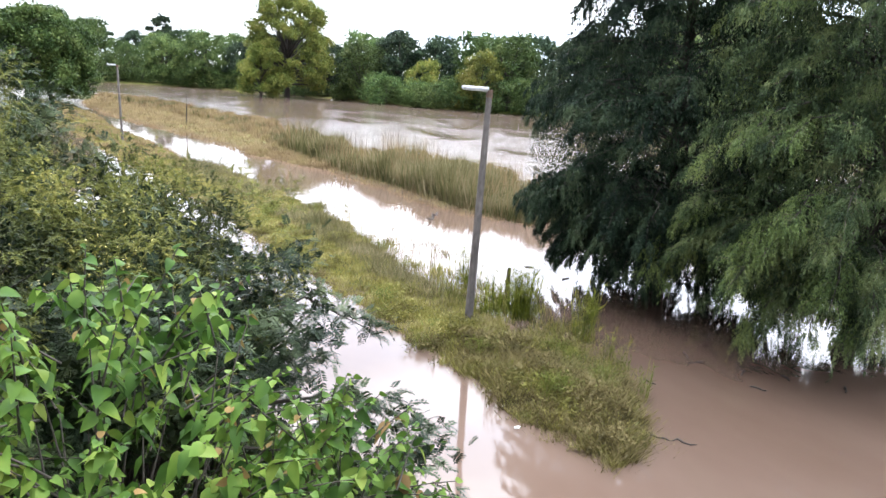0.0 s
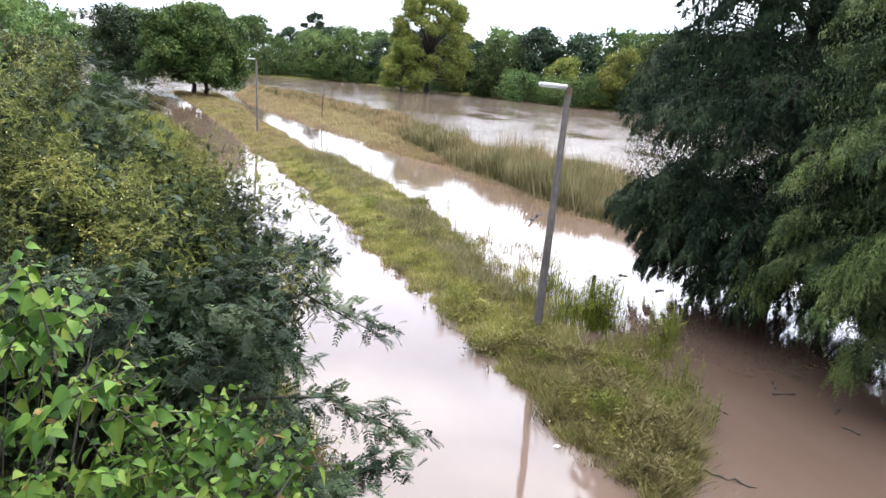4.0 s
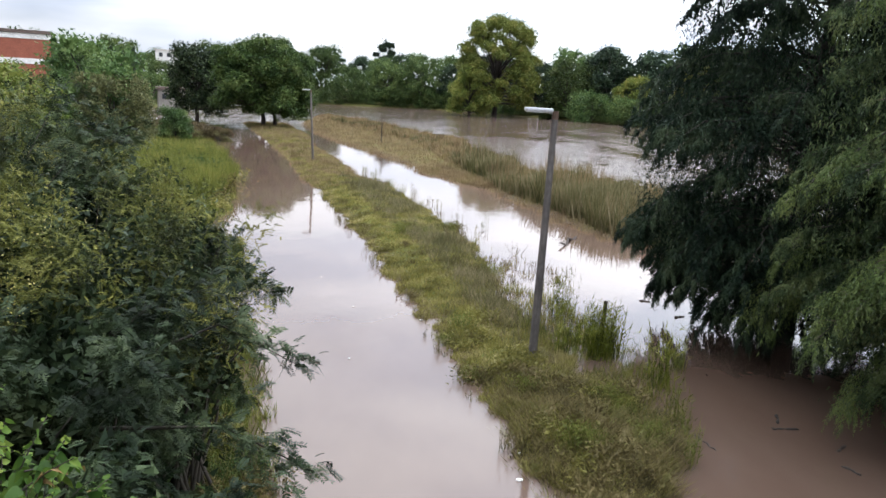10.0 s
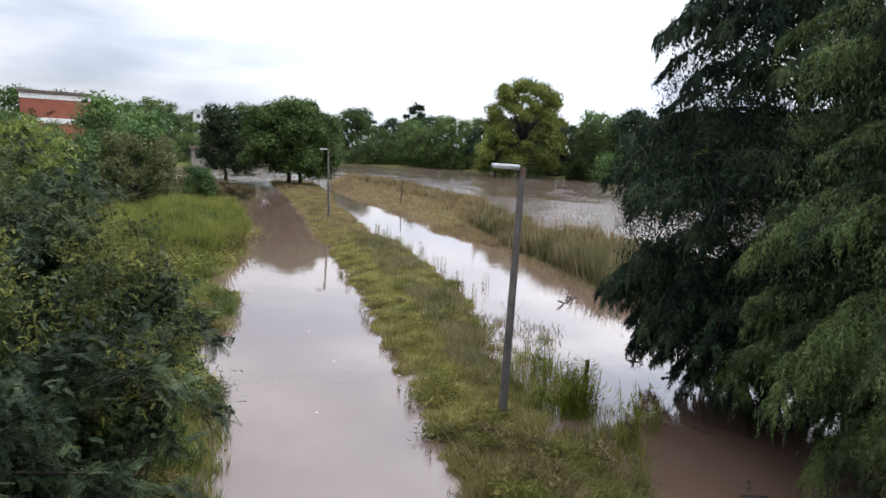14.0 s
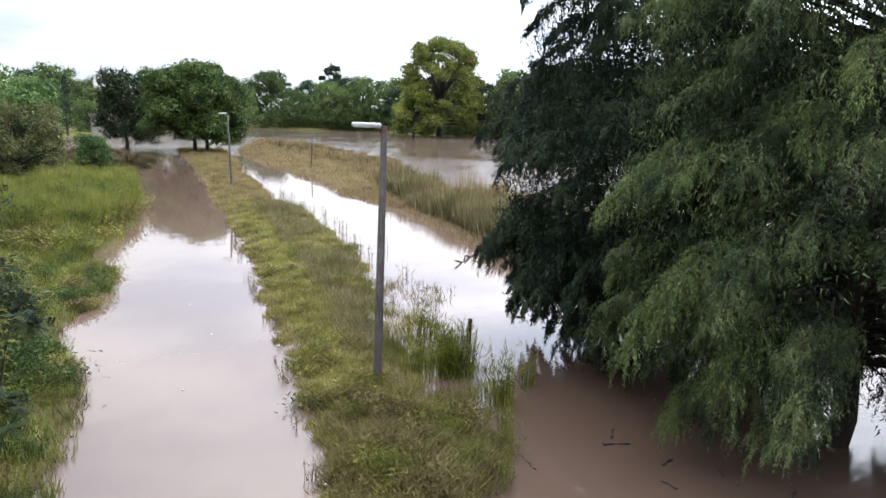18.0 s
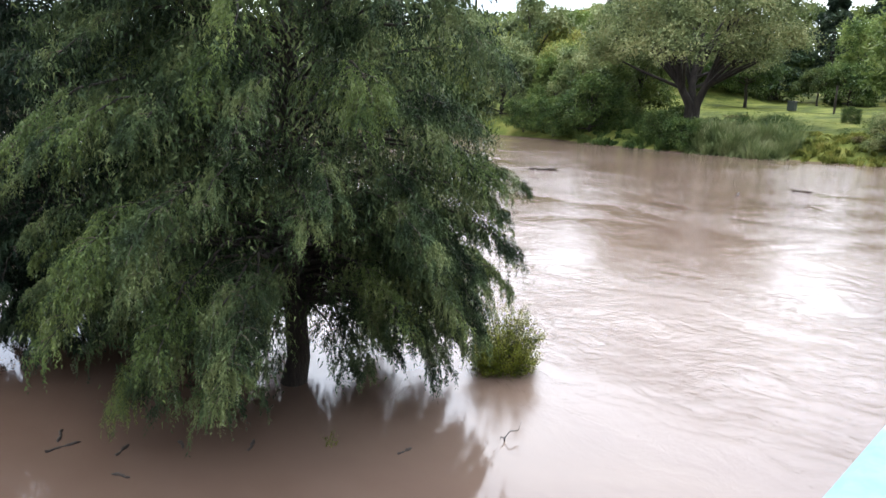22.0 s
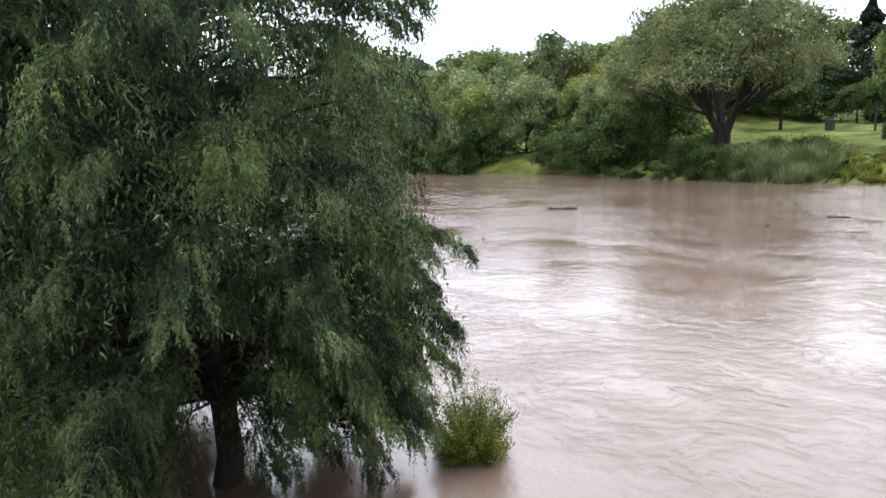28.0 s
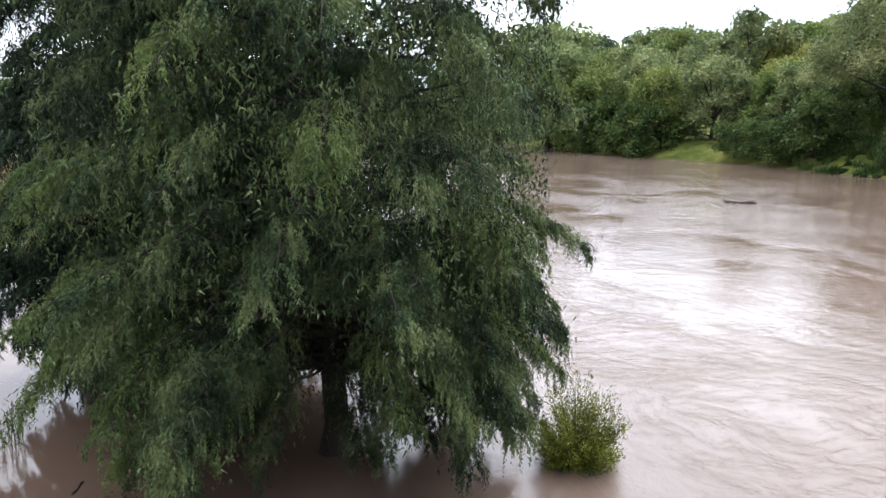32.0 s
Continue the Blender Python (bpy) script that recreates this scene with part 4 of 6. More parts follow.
green = broad_tree("tree", (14.1, 236, 0.8), 17.0, 15.0, M_OAK, "full green tree on the far shore", 7, 0.58, 5000, 0.05, 20, 1.0, low=0.03, group=FARG)
grey = broad_tree("tree", (45.2, 205, 0.8), 15.5, 12.0, M_DARK, "dark evergreen tree on the far shore", 8, 0.58, 4600, 0.05, 18, 1.0, low=0.03, group=FARG)
shrub = broad_tree("shrub", (-12.3, 241, 0.6), 8.5, 15.0, M_OAK, "low green thicket on the far shore", 9, 0.5, 3000, 0.05, 16, 1.0, low=0.02, category="shrub", group=FARG)
gum = broad_tree("tree", (1.4, 290, 1.5), 24.0, 10.5, M_DARK, "tall thin-crowned gum tree above the far woods", 10, 0.7, 1800, 0.45, 9, 0.9, low=0.55, group=FARG)
again(gum, -21.5, 288, 0.84, 50)
again(gum, -17.0, 292, 0.72, 150)
for x, y, s, tn, src in ((2.6, 240, 0.86, 40, green), (-9, 247, 0.7, 90, green), (-28, 252, 0.75, 10, green), (-44, 256, 0.72, 200, grey), (-60, 258, 0.8, 70, green), (-80, 262, 0.8, 20, green), (-105, 268, 0.85, 120, grey), (-135, 275, 0.9, 220, green), (-170, 285, 0.9, 310, green), (24, 231, 0.9, 300, grey), (38, 222, 1.05, 20, grey), (50.2, 188, 0.9, 130, green)):
    again(src, x, y, s, tn)
for x, y, s, tn, src in ((61.5, 190, 1.2, 80, grey), (56, 205, 1.1, 10, green), (70.6, 186, 1.15, 200, grey), (80, 176, 1.1, 40, green), (79.9, 160, 1.05, 160, green), (92, 165, 1.2, 20, grey), (97, 150, 1.15, 260, green), (70.7, 156, 1.1, 0, yel), (62, 172, 0.9, 100, yel), (104, 138, 1.1, 300, grey), (92, 138, 0.95, 20, green), (100, 122, 1.0, 200, green), (112, 130, 1.2, 100, grey)):
    again(src, x, y, s, tn)
for x, y, s, tn in ((-30, 243, 0.7, 20), (-46, 247, 0.8, 100), (-66, 250, 0.8, 200), (6, 236, 0.55, 160), (20, 230, 0.5, 50), (40, 212, 0.6, 0), (47, 192, 0.5, 80), (54, 176, 0.85, 190), (60, 166, 0.7, 260), (66, 160, 0.8, 300), (76, 152, 0.85, 30), (84, 146, 0.9, 130), (88, 132, 0.9, 250), (90, 118, 0.8, 40)):
    again(shrub, x, y, s, tn)

# the wood behind the first row
wr = np.random.default_rng(77)
for k in range(24):
    x = -150 + 252 * (k + 0.5) / 24 + wr.normal(scale=3)
    y = np.interp(x, [-150, -60, -10, 40, 70, 102], [300, 284, 272, 246, 205, 178]) + wr.normal(scale=5)
    again((green, grey)[k % 2], x, y, wr.uniform(0.9, 1.2), wr.uniform(0, 360), squash=1.0)

sr = np.random.default_rng(12)
SHORE = [(-150, 262), (-60, 248), (-17, 240), (12, 236), (37, 215), (53, 181), (63, 163), (81, 147), (88, 118)]
for k in range(34):
    u = k / 33 * (len(SHORE) - 1)
    i = min(int(u), len(SHORE) - 2)
    x = SHORE[i][0] + (SHORE[i + 1][0] - SHORE[i][0]) * (u - i) + sr.normal(scale=1.5)
    y = SHORE[i][1] + (SHORE[i + 1][1] - SHORE[i][1]) * (u - i) + 2 + sr.normal(scale=1.5)
    again(shrub, x, y, sr.uniform(0.42, 0.75), sr.uniform(0, 360))

# ---- wooded bank and park lawn beyond the river ----
broad_tree("tree", (84.7, 37.1, h_at(84.7, 37.1) - 0.1), 17.0, 25.5, M_GREY, "broad umbrella-shaped tree with a dark forked trunk on the river bank", 12, 0.26, 40000, 0.24, 76, 0.8, low=0.40, lump=(0.15, 0.27), stout=1.25, forks=4)
bank1 = broad_tree("shrub", (77.6, 45.5, 0.9), 6.6, 8.0, M_DEEP, "dense dark green shrub at the river's edge", 13, 0.32, 4600, 0.05, 14, 1.0, low=0.03, category="shrub", group=BANKG)
bank2 = broad_tree("tree", (87.5, 57, 2.4), 9.5, 8.5, M_PARK, "bushy green tree on the wooded river bank", 14, 0.36, 4800, 0.05, 14, 1.1, low=0.05, group=BANKG)
bank3 = broad_tree("tree", (84, 64, 1.5), 11.5, 9.5, M_GREY, "grey-green tree in the thicket on the bank", 15, 0.38, 4800, 0.06, 15, 1.0, low=0.06, group=BANKG)
bank4 = broad_tree("tree", (90, 58, 2.5), 10.0, 8.5, M_YEL, "light green tree in the thicket on the bank", 16, 0.38, 4600, 0.06, 14, 1.0, low=0.06, group=BANKG)
br = np.random.default_rng(5)
for x, y, s, src in ((76.8, 50, 0.72, bank1), (77.5, 55, 0.6, bank1), (77.5, 69, 1.0, bank1), (78, 76, 1.1, bank1), (80, 70, 1.05, bank2), (79, 82, 1.2, bank2), (82, 88, 1.3, bank2), (84, 76, 1.1, bank3),
                     (83, 51, 0.75, bank3), (88, 50, 0.8, bank2), (95, 52, 0.9, bank3), (86, 95, 1.4, bank2), (90, 104, 1.3, bank3), (92, 112, 1.35, bank2), (79, 92, 1.75, bank3)):
    again(src, x, y, s, br.uniform(0, 360))
for k in range(46):
    d, y = br.uniform(14, 78), br.uniform(46, 128)
    x = 78 + d
    if y < 58 and d > 22:
        y += 14
    again((bank2, bank3, bank4, bank2)[k % 4], x, y, br.uniform(0.85, 1.3), br.uniform(0, 360), squash=br.uniform(0.95, 1.25))
for x, y, s in ((127, 124, 0.62), (136, 115, 0.58), (121, 129, 0.55), (139, 95, 0.5), (150, 88, 0.55)):
    again(gum, x, y, s, br.uniform(0, 360))
# the hill's skyline
for y, top, src, full in ((118, 21.5, gum, 24.0), (108.5, 21.6, gum, 24.0), (101.7, 22.0, bank3, 11.5), (97, 20.6, bank2, 9.5), (90, 18.4, bank3, 11.5), (84, 18.0, bank4, 10.0), (77.8, 18.8, gum, 24.0), (71.5, 19.3, bank2, 9.5), (66, 19.6, bank3, 11.5), (125, 22.5, bank3, 11.5), (132, 24.0, bank2, 9.5), (140, 25.5, bank3, 11.5)):
    again(src, 112, y, (top - h_at(112, y)) / full, br.uniform(0, 360))
lawn = broad_tree("tree", (124, 47.2, h_at(124, 47.2) - 0.1), 10.5, 10.5, M_OAK, "park tree with a bare lower trunk on the lawn", 17, 0.40, 5400, 0.3, 16, 0.9, low=0.38, group=LAWNG)
lawn2 = broad_tree("tree", (143.7, 35.5, h_at(143.7, 35.5) - 0.1), 14.5, 11.0, M_PARK, "light yellow-green park tree on the lawn", 18, 0.42, 5600, 0.25, 16, 1.1, low=0.25, group=LAWNG)
for x, y, s, src in ((137, 40.6, 0.62, lawn), (104, 18.5, 1.2, lawn2), (98, 12.0, 1.3, lawn), (89.5, 9.0, 1.25, bank4), (108, 6, 1.3, lawn), (132, 22, 1.2, lawn), (150, 52, 1.2, lawn), (160, 40, 1.25, lawn2), (118, 18, 1.0, lawn), (165, 25, 1.3, lawn),
                     (150, 66, 1.1, lawn2), (135, 60, 1.0, lawn), (172, 55, 1.3, lawn2), (180, 35, 1.4, lawn), (105, -8, 1.2, lawn), (125, -10, 1.3, lawn2), (150, 5, 1.4, lawn), (112, 60, 0.9, lawn)):
    again(src, x, y, s, br.uniform(0, 360))
fir = spire("fir_tree", (152.4, 44.0, h_at(152.4, 44)), 20.5, 19.0, M_DARK, "tall dark conical fir above the park trees", 19, 8000, 0.6, 0.85)
again(fir, 160, 38, 1.05, 40)
again(fir, 147, 52, 0.95, 100)
again(fir, 170, 32, 0.95, 200)
# the park's far edge, a dark hedge of shrubs under the trees
for k in range(26):
    again((bank1, shrub)[k % 2], 150 + 26 * math.sin(k * 1.7) + k * 0.8, -40 + 5.4 * k, br.uniform(0.9, 1.4) * (1.0 if k % 2 == 0 else 0.62), br.uniform(0, 360), "dark shrub at the far edge of the park")
for x, y, s_, src in ((84.5, 14.0, 0.5, bank1), (86.0, 10.5, 0.62, bank1), (82.5, 6.0, 0.55, bank1), (80.5, 46.5, 0.55, bank1), (84, 55, 0.8, bank2), (92, 42, 0.25, bank1), (96, 24, 0.28, bank1), (101, 18, 0.4, bank1), (73.6, 32.4, 0.45, bank1), (75.0, 35.5, 0.5, bank1), (76.5, 15.5, 0.34, bank3), (78.0, 13.5, 0.28, bank1)):
    again(src, x, y, s_, br.uniform(0, 360))

# ---- thicket on the near left bank ----
def shrub_limbs(base, spots, r0=0.05, seed=0):
    """Bent stems from a base to each of the given spots."""
    out = []
    for s in spots:
        b = np.array(base) + np.append(rng.normal(scale=0.25, size=2), 0)
        s = np.asarray(s, float)
        m1 = b + (s - b) * 0.35 + np.array([0, 0, 0.28 * np.linalg.norm(s[:2] - b[:2])]) + rng.normal(scale=0.08, size=3)
        m2 = b + (s - b) * 0.72 + np.array([0, 0, 0.22 * np.linalg.norm(s[:2] - b[:2])]) + rng.normal(scale=0.08, size=3)
        out.append((np.array([b, m1, m2, s]), np.array([r0, r0 * 0.7, r0 * 0.42, r0 * 0.12])))
    return out


def lobes_of(centre, radii, n, seed):
    """Points of growth scattered over a lumpy mound."""
    r = np.random.default_rng(seed)
    d = unit(r.normal(size=(n, 3)))
    d[:, 2] = np.abs(d[:, 2]) * 0.9 + 0.05 * r.random(n)
    k = r.uniform(0.62, 1.0, (n, 1)) ** 0.6
    return np.asarray(centre) + d * np.asarray(radii) * k, d


def pinnate(P, D, size, pairs=8, fine=False):
    """Compound leaves: two rows of narrow leaflets on an arching stalk."""
    n = len(P)
    D = unit(D)
    S = unit(np.cross(D, np.array([0, 0, 1.0]) + 0.35 * rng.normal(size=(n, 3))))
    U = np.cross(S, D)
    L = (size * rng.uniform(0.7, 1.3, n))
    k = np.linspace(0.14, 1.0, pairs)
    PP, DD, LL, UU = [], [], [], []
    for sg in (1, -1):
        c = P[:, None] + D[:, None] * (L[:, None] * k)[..., None] - np.array([0, 0, 0.30]) * (L[:, None] * k ** 2)[..., None]
        dd = S[:, None] * sg + D[:, None] * (0.35 + 0.4 * k[None, :, None]) - np.array([0, 0, 0.22]) + 0.12 * rng.normal(size=c.shape)
        PP.append(c.reshape(-1, 3)), DD.append(dd.reshape(-1, 3))
        LL.append((L[:, None] * (0.34 - 0.14 * np.abs(k - 0.45))[None]).ravel())
        UU.append(np.broadcast_to(U[:, None], c.shape).reshape(-1, 3))
    PP, DD, LL, UU = (np.concatenate(a) for a in (PP, DD, LL, UU))
    v, f = slips(PP, DD, LL * 0.75, LL * 0.26) if fine else leaves(PP, DD, LL, LL * 0.36, 0.15, UU)
    # the stalk, a narrow strip
    E = P + D * L[:, None] - np.array([0, 0, 0.30]) * L[:, None]
    w = S * 0.004
    if fine:
        sv = np.stack([P + w, P - w, E], 1).reshape(-1, 3)
        return joined([(v, f), (sv, np.arange(3 * n).reshape(n, 3))])
    sv = np.stack([P + w, P - w, E - w * 0.5, E + w * 0.5], 1).reshape(-1, 3)
    return joined([(v, f), (sv, np.arange(4 * n).reshape(n, 4))])


def sprays(spots, dirs, per, spread, size, pairs, droop=0.2, fine=False):
    """Clusters of compound leaves round each spot of growth."""
    n = len(spots)
    dd = unit(dirs + np.array([0, 0, 0.35]) + rng.normal(scale=0.35, size=dirs.shape))
    P = np.repeat(spots, per, 0) + np.repeat(dd, per, 0) * rng.uniform(-1.2, 2.2, (n * per, 1)) * spread + rng.normal(scale=spread * 0.5, size=(n * per, 3))
    D = np.repeat(dd, per, 0) + rng.normal(scale=0.7, size=(n * per, 3)) + np.array([0, 0, -droop])
    return pinnate(P, D, size, pairs, fine)


def acacia(at, radii, n, per, seed, label, feathery=0.0, size=0.2, arms=(), blossom=0, spread=0.20, pairs=8):
    """A many-stemmed thorn shrub. Part of it may carry fine yellow-green leaves and cream blossom."""
    global rng
    keep, rng = rng, np.random.default_rng(seed)
    gz0 = h_at(at[0], at[1])
    t = thing("acacia_shrub", (at[0], at[1], gz0), label, "shrub", "thorn thicket on the near bank")
    c = np.array([0, 0, at[2] - gz0])
    # growth gathers in plumes: short leafy boughs leaning out and up from the mound, with gaps between
    k = 22
    hub, hd = lobes_of(c, np.asarray(radii) * 0.93, n // k, seed)
    n = (n // k) * k
    pl = np.repeat(np.arange(n // k), k)
    u = np.tile(np.linspace(-0.55, 1.0, k), n // k)
    lead = unit(hd * np.array([1, 1, 0.5]) + np.array([0, 0, 0.55]) + rng.normal(scale=0.25, size=hd.shape))
    reach = rng.uniform(0.45, 0.85, n // k) * (0.7 + 0.15 * min(radii))
    spots = hub[pl] + lead[pl] * (u * reach[pl])[:, None] - np.array([0, 0, 0.14]) * (u ** 2)[:, None] + rng.normal(size=(n, 3)) * (0.13 * (1.15 - 0.75 * np.clip(u, 0, 1)))[:, None]
    d = unit(lead[pl] + rng.normal(scale=0.45, size=(n, 3)))
    lump = np.sin(spots[:, 0] * 1.7 + seed) * np.sin(spots[:, 1] * 1.5 + seed) * np.sin(spots[:, 2] * 1.6)
    spots += hd[pl] * 0.45 * lump[:, None]
    spots[:, 2] = np.maximum(spots[:, 2], 0.15)
    shorter = spots[spots[:, 2] < np.quantile(spots[:, 2], 0.8)]
    limb = shrub_limbs((0, 0, 0), shorter[rng.choice(len(shorter), min(len(shorter), 42), replace=False)], 0.03)
    aspots, ad = [], []
    for a in arms:
        tip = np.array(a) - np.array([at[0], at[1], gz0])
        q = shrub_limbs(c * 0.6, [tip], 0.035)[0]
        limb.append(q)
        for s in np.linspace(0.42, 1.0, 18):
            p = along(q[0], np.array([s]))[0]
            for _ in range(2):
                aspots.append(p + rng.normal(scale=(0.09, 0.09, 0.05)))
                ad.append(unit(tip * np.array([1, 1, 0.2])) + rng.normal(scale=0.5, size=3))
    v, f = tubes(limb, 5)
    piece("branchwork", mesh_from("branchwork", v, f, M_TWIG, smooth=True), t)
    sel = ((np.sin(hub[:, 0] * 1.1 + seed * 1.7) + np.sin(hub[:, 1] * 0.9 + seed) + 0.9 * rng.normal(size=n // k)) / 2.2)[pl]
    cut = np.quantile(sel, feathery) if feathery > 0 else -9
    fe = sel < cut
    dark_s, dark_d = spots[~fe], d[~fe]
    if len(dark_s):
        v, f = sprays(dark_s, dark_d, int(per * 1.2), spread * 0.8, size * 0.86, pairs)
        if len(aspots):
            v, f = joined([(v, f), sprays(np.array(aspots), np.array(ad), 5, 0.06, size, pairs)])
        piece("foliage", mesh_from("foliage", v, f, M_ACA), t, "dark blue-green pinnate leaves")
    if fe.any():
        v, f = sprays(spots[fe], d[fe], int(per * 1.25), spread * 0.8, size * 0.65, pairs + 4, 0.0, True)
        piece("feathery_foliage", mesh_from("feathery_foliage", v, f, M_FEATHER), t, "fine feathery yellow-green leaves")
    # inner leaves, dark even in yellow-green shrubs: their colour stands in for deep shade
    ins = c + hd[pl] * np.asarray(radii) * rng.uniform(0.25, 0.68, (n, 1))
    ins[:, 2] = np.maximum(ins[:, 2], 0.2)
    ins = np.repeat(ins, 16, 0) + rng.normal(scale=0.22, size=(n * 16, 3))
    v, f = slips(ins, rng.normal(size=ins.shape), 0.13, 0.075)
    piece("inner_foliage", mesh_from("inner_foliage", v, f, M_ACA), t, "inner foliage coloured dark to stand in for shade")
    if blossom:
        blossom += blossom // 2
        b = spots[fe & (pl % 3 == 0)] if fe.any() else spots
        P = b[rng.choice(len(b), blossom)] + rng.normal(scale=0.11, size=(blossom, 3)) + np.array([0, 0, 0.06])
        v, f = leaves(P, rng.normal(size=(blossom, 3)), 0.026, 0.020, 0.4)
        piece("blossom", mesh_from("blossom", v, f, M_FLOWER), t, "scattered pale yellow blossom")
    rng = keep
    return t


# nearest first: place and height of the mound's middle, its half-sizes
acacia((0.0, 6.5, 1.9), (1.6, 1.7, 2.5), 520, 8, 41, "dark blue-green acacia shrub reaching over the flood water", 0.55, 0.17, ((3.05, 6.2, 1.8), (2.75, 7.3, 2.5), (2.5, 5.4, 1.2)), 500)
acacia((-0.35, 9.0, 2.2), (1.9, 2.0, 3.25), 640, 8, 42, "acacia shrub with dark leaves and feathery yellow-green shoots", 0.85, 0.18, ((2.2, 9.4, 2.7), (1.9, 8.5, 1.6), (1.5, 10.9, 2.6)), 500)
acacia((1.0, 8.3, 1.5), (1.05, 1.2, 1.7), 230, 8, 53, "dark blue-green acacia shrub at the water's edge", 0.6, 0.16, (), 150)
acacia((0.35, 11.0, 2.1), (1.05, 1.3, 2.5), 300, 8, 54, "yellow-green feathery acacia shrub at the water's edge", 0.8, 0.17, (), 150)
acacia((-0.9, 13.3, 1.4), (1.0, 1.4, 1.6), 170, 7, 55, "yellow-green feathery acacia shrub on the grassy bank", 0.7, 0.18, (), 100, pairs=6)
acacia((-2.0, 6.4, 2.4), (2.0, 2.2, 3.0), 420, 8, 43, "yellow-green feathery acacia shrub with cream blossom", 0.9, 0.19, (), 700, pairs=6)
acacia((-2.9, 10.2, 2.9), (1.9, 2.3, 4.1), 600, 6, 44, "acacia shrub with dark leaves and feathery yellow-green shoots", 0.85, 0.20, (), 500, pairs=6)
acacia((1.55, 4.3, 1.6), (0.9, 0.75, 1.35), 150, 7, 52, "dark small-leaved acacia among the mulberry shoots", 0.3, 0.13, ((3.0, 4.6, 1.5), (2.6, 5.0, 2.3)), 60)
acacia((-2.2, 12.9, 2.2), (1.6, 2.2, 3.2), 340, 5, 45, "olive green acacia shrub on the grassy bank", 0.65, 0.20, (), 200, pairs=6)
acacia((-5.8, 8.0, 2.9), (2.1, 3.0, 3.7), 480, 5, 46, "tall dark acacia with thin feathery top", 0.35, 0.25, (), 100, 0.3, pairs=6)
acacia((-5.6, 14.6, 2.3), (2.4, 3.0, 2.7), 300, 5, 47, "olive green acacia shrub in the thicket", 0.7, 0.25, (), 120, 0.28, pairs=6)
acacia((-4.2, 17.6, 1.6), (1.7, 2.2, 2.2), 240, 5, 48, "olive green acacia shrub on the grassy bank", 0.7, 0.25, (), 120, 0.26, pairs=6)
acacia((-7.4, 21.0, 2.4), (2.4, 3.0, 2.6), 240, 5, 49, "dark green acacia shrub on the grassy bank", 0.5, 0.28, (), 0, 0.3, pairs=5)
acacia((-9.8, 12.0, 3.0), (3.2, 4.2, 3.2), 260, 5, 50, "tall dark acacia in the thicket", 0.3, 0.30, (), 0, 0.34, pairs=5)
acacia((-4.2, 2.6, 2.0), (2.2, 2.4, 2.6), 260, 5, 51, "yellow-green feathery acacia shrub beside the bridge", 0.7, 0.22, (), 150, pairs=6)


def broad_leaves(P, D, L):
    """Heart-shaped leaves in six faces, drooping and cupped along the midrib."""
    n = len(P)
    D = unit(D)
    S = unit(np.cross(D, np.array([0, 0, 1.0]) + 0.75 * rng.normal(size=(n, 3))))
    N = np.cross(S, D)
    prof = [(0.0, 0.10), (0.12, 0.34), (0.36, 0.41), (0.68, 0.27), (1.0, 0.012)]
    rows = []
    sag = rng.uniform(0.15, 0.85, n)
    for u, w in prof:
        mid = P + D * (L * u)[:, None] - np.array([0, 0, 1.0]) * (L * sag * u ** 2)[:, None]
        for sg in (-1, 0, 1):
            rows.append(mid + S * (sg * w * L)[:, None] + N * (abs(sg) * 0.28 * w * L)[:, None])
    V = np.stack(rows, 1).reshape(-1, 3)
    q = []
    for r in range(4):
        for c in range(2):
            a = r * 3 + c
            q.append((a, a + 1, a + 4, a + 3))
    F = (np.array(q)[None] + (np.arange(n) * 15)[:, None, None]).reshape(-1, 4)
    return V, F


def mulberry(at, radii, shoots, seed, label):
    """Leafy upright shoots with broad alternate leaves."""
    global rng
    keep, rng = rng, np.random.default_rng(seed)
    gz0 = h_at(at[0], at[1])
    t = thing("mulberry_shrub", (at[0], at[1], gz0), label, "shrub", "leafy shrubs beside the bridge")
    spots, d = lobes_of((0, 0, at[2] - gz0), radii, shoots, seed)
    inner = rng.random(shoots) < 0.4
    spots[inner] = spots[inner] * np.array([0.75, 0.75, 0.70])
    stems = shrub_limbs((0, 0, 0), spots[:40], 0.018)
    P, D, L = [], [], []
    for s, dd in zip(spots, d):
        aim = unit(dd * np.array([1, 1, 0.4]) + np.array([0, 0, 0.55]) + rng.normal(scale=0.3, size=3))
        ln = rng.uniform(0.35, 0.75)
        w = np.linspace(0, 1, 5)[:, None]
        q = s - aim * ln * 0.5 + aim * ln * w - np.array([0, 0, 0.16]) * ln * w ** 2
        stems.append((q, np.linspace(0.007, 0.003, 5)))
        m = rng.integers(11, 17)
        u = np.linspace(0.05, 1, m)
        pp = along(q, u)
        az = np.arange(m) * 2.4 + rng.uniform(0, 6)
        P.append(pp)
        D.append(np.stack([np.cos(az), np.sin(az), rng.uniform(-1.0, 0.25, m)], -1) + aim * (0.2 + 0.8 * u[:, None] ** 3))
        L.append(rng.uniform(0.05, 0.125, m) * (1 - 0.45 * u ** 3))
    v, f = tubes(stems, 5)
    piece("branchwork", mesh_from("branchwork", v, f, M_TWIG, smooth=True), t)
    P, D, L = np.concatenate(P), np.concatenate(D), np.concatenate(L)
    dry = rng.random(len(P)) < 0.035
    v, f = broad_leaves(P[~dry], D[~dry], L[~dry])
    piece("foliage", mesh_from("foliage", v, f, M_MUL, smooth=True), t, "bright green heart-shaped leaves")
    v, f = broad_leaves(P[dry], D[dry], L[dry])
    piece("dry_leaves", mesh_from("dry_leaves", v, f, M_DRYLEAF), t, "withered brown leaves")
    rng = keep
    return t


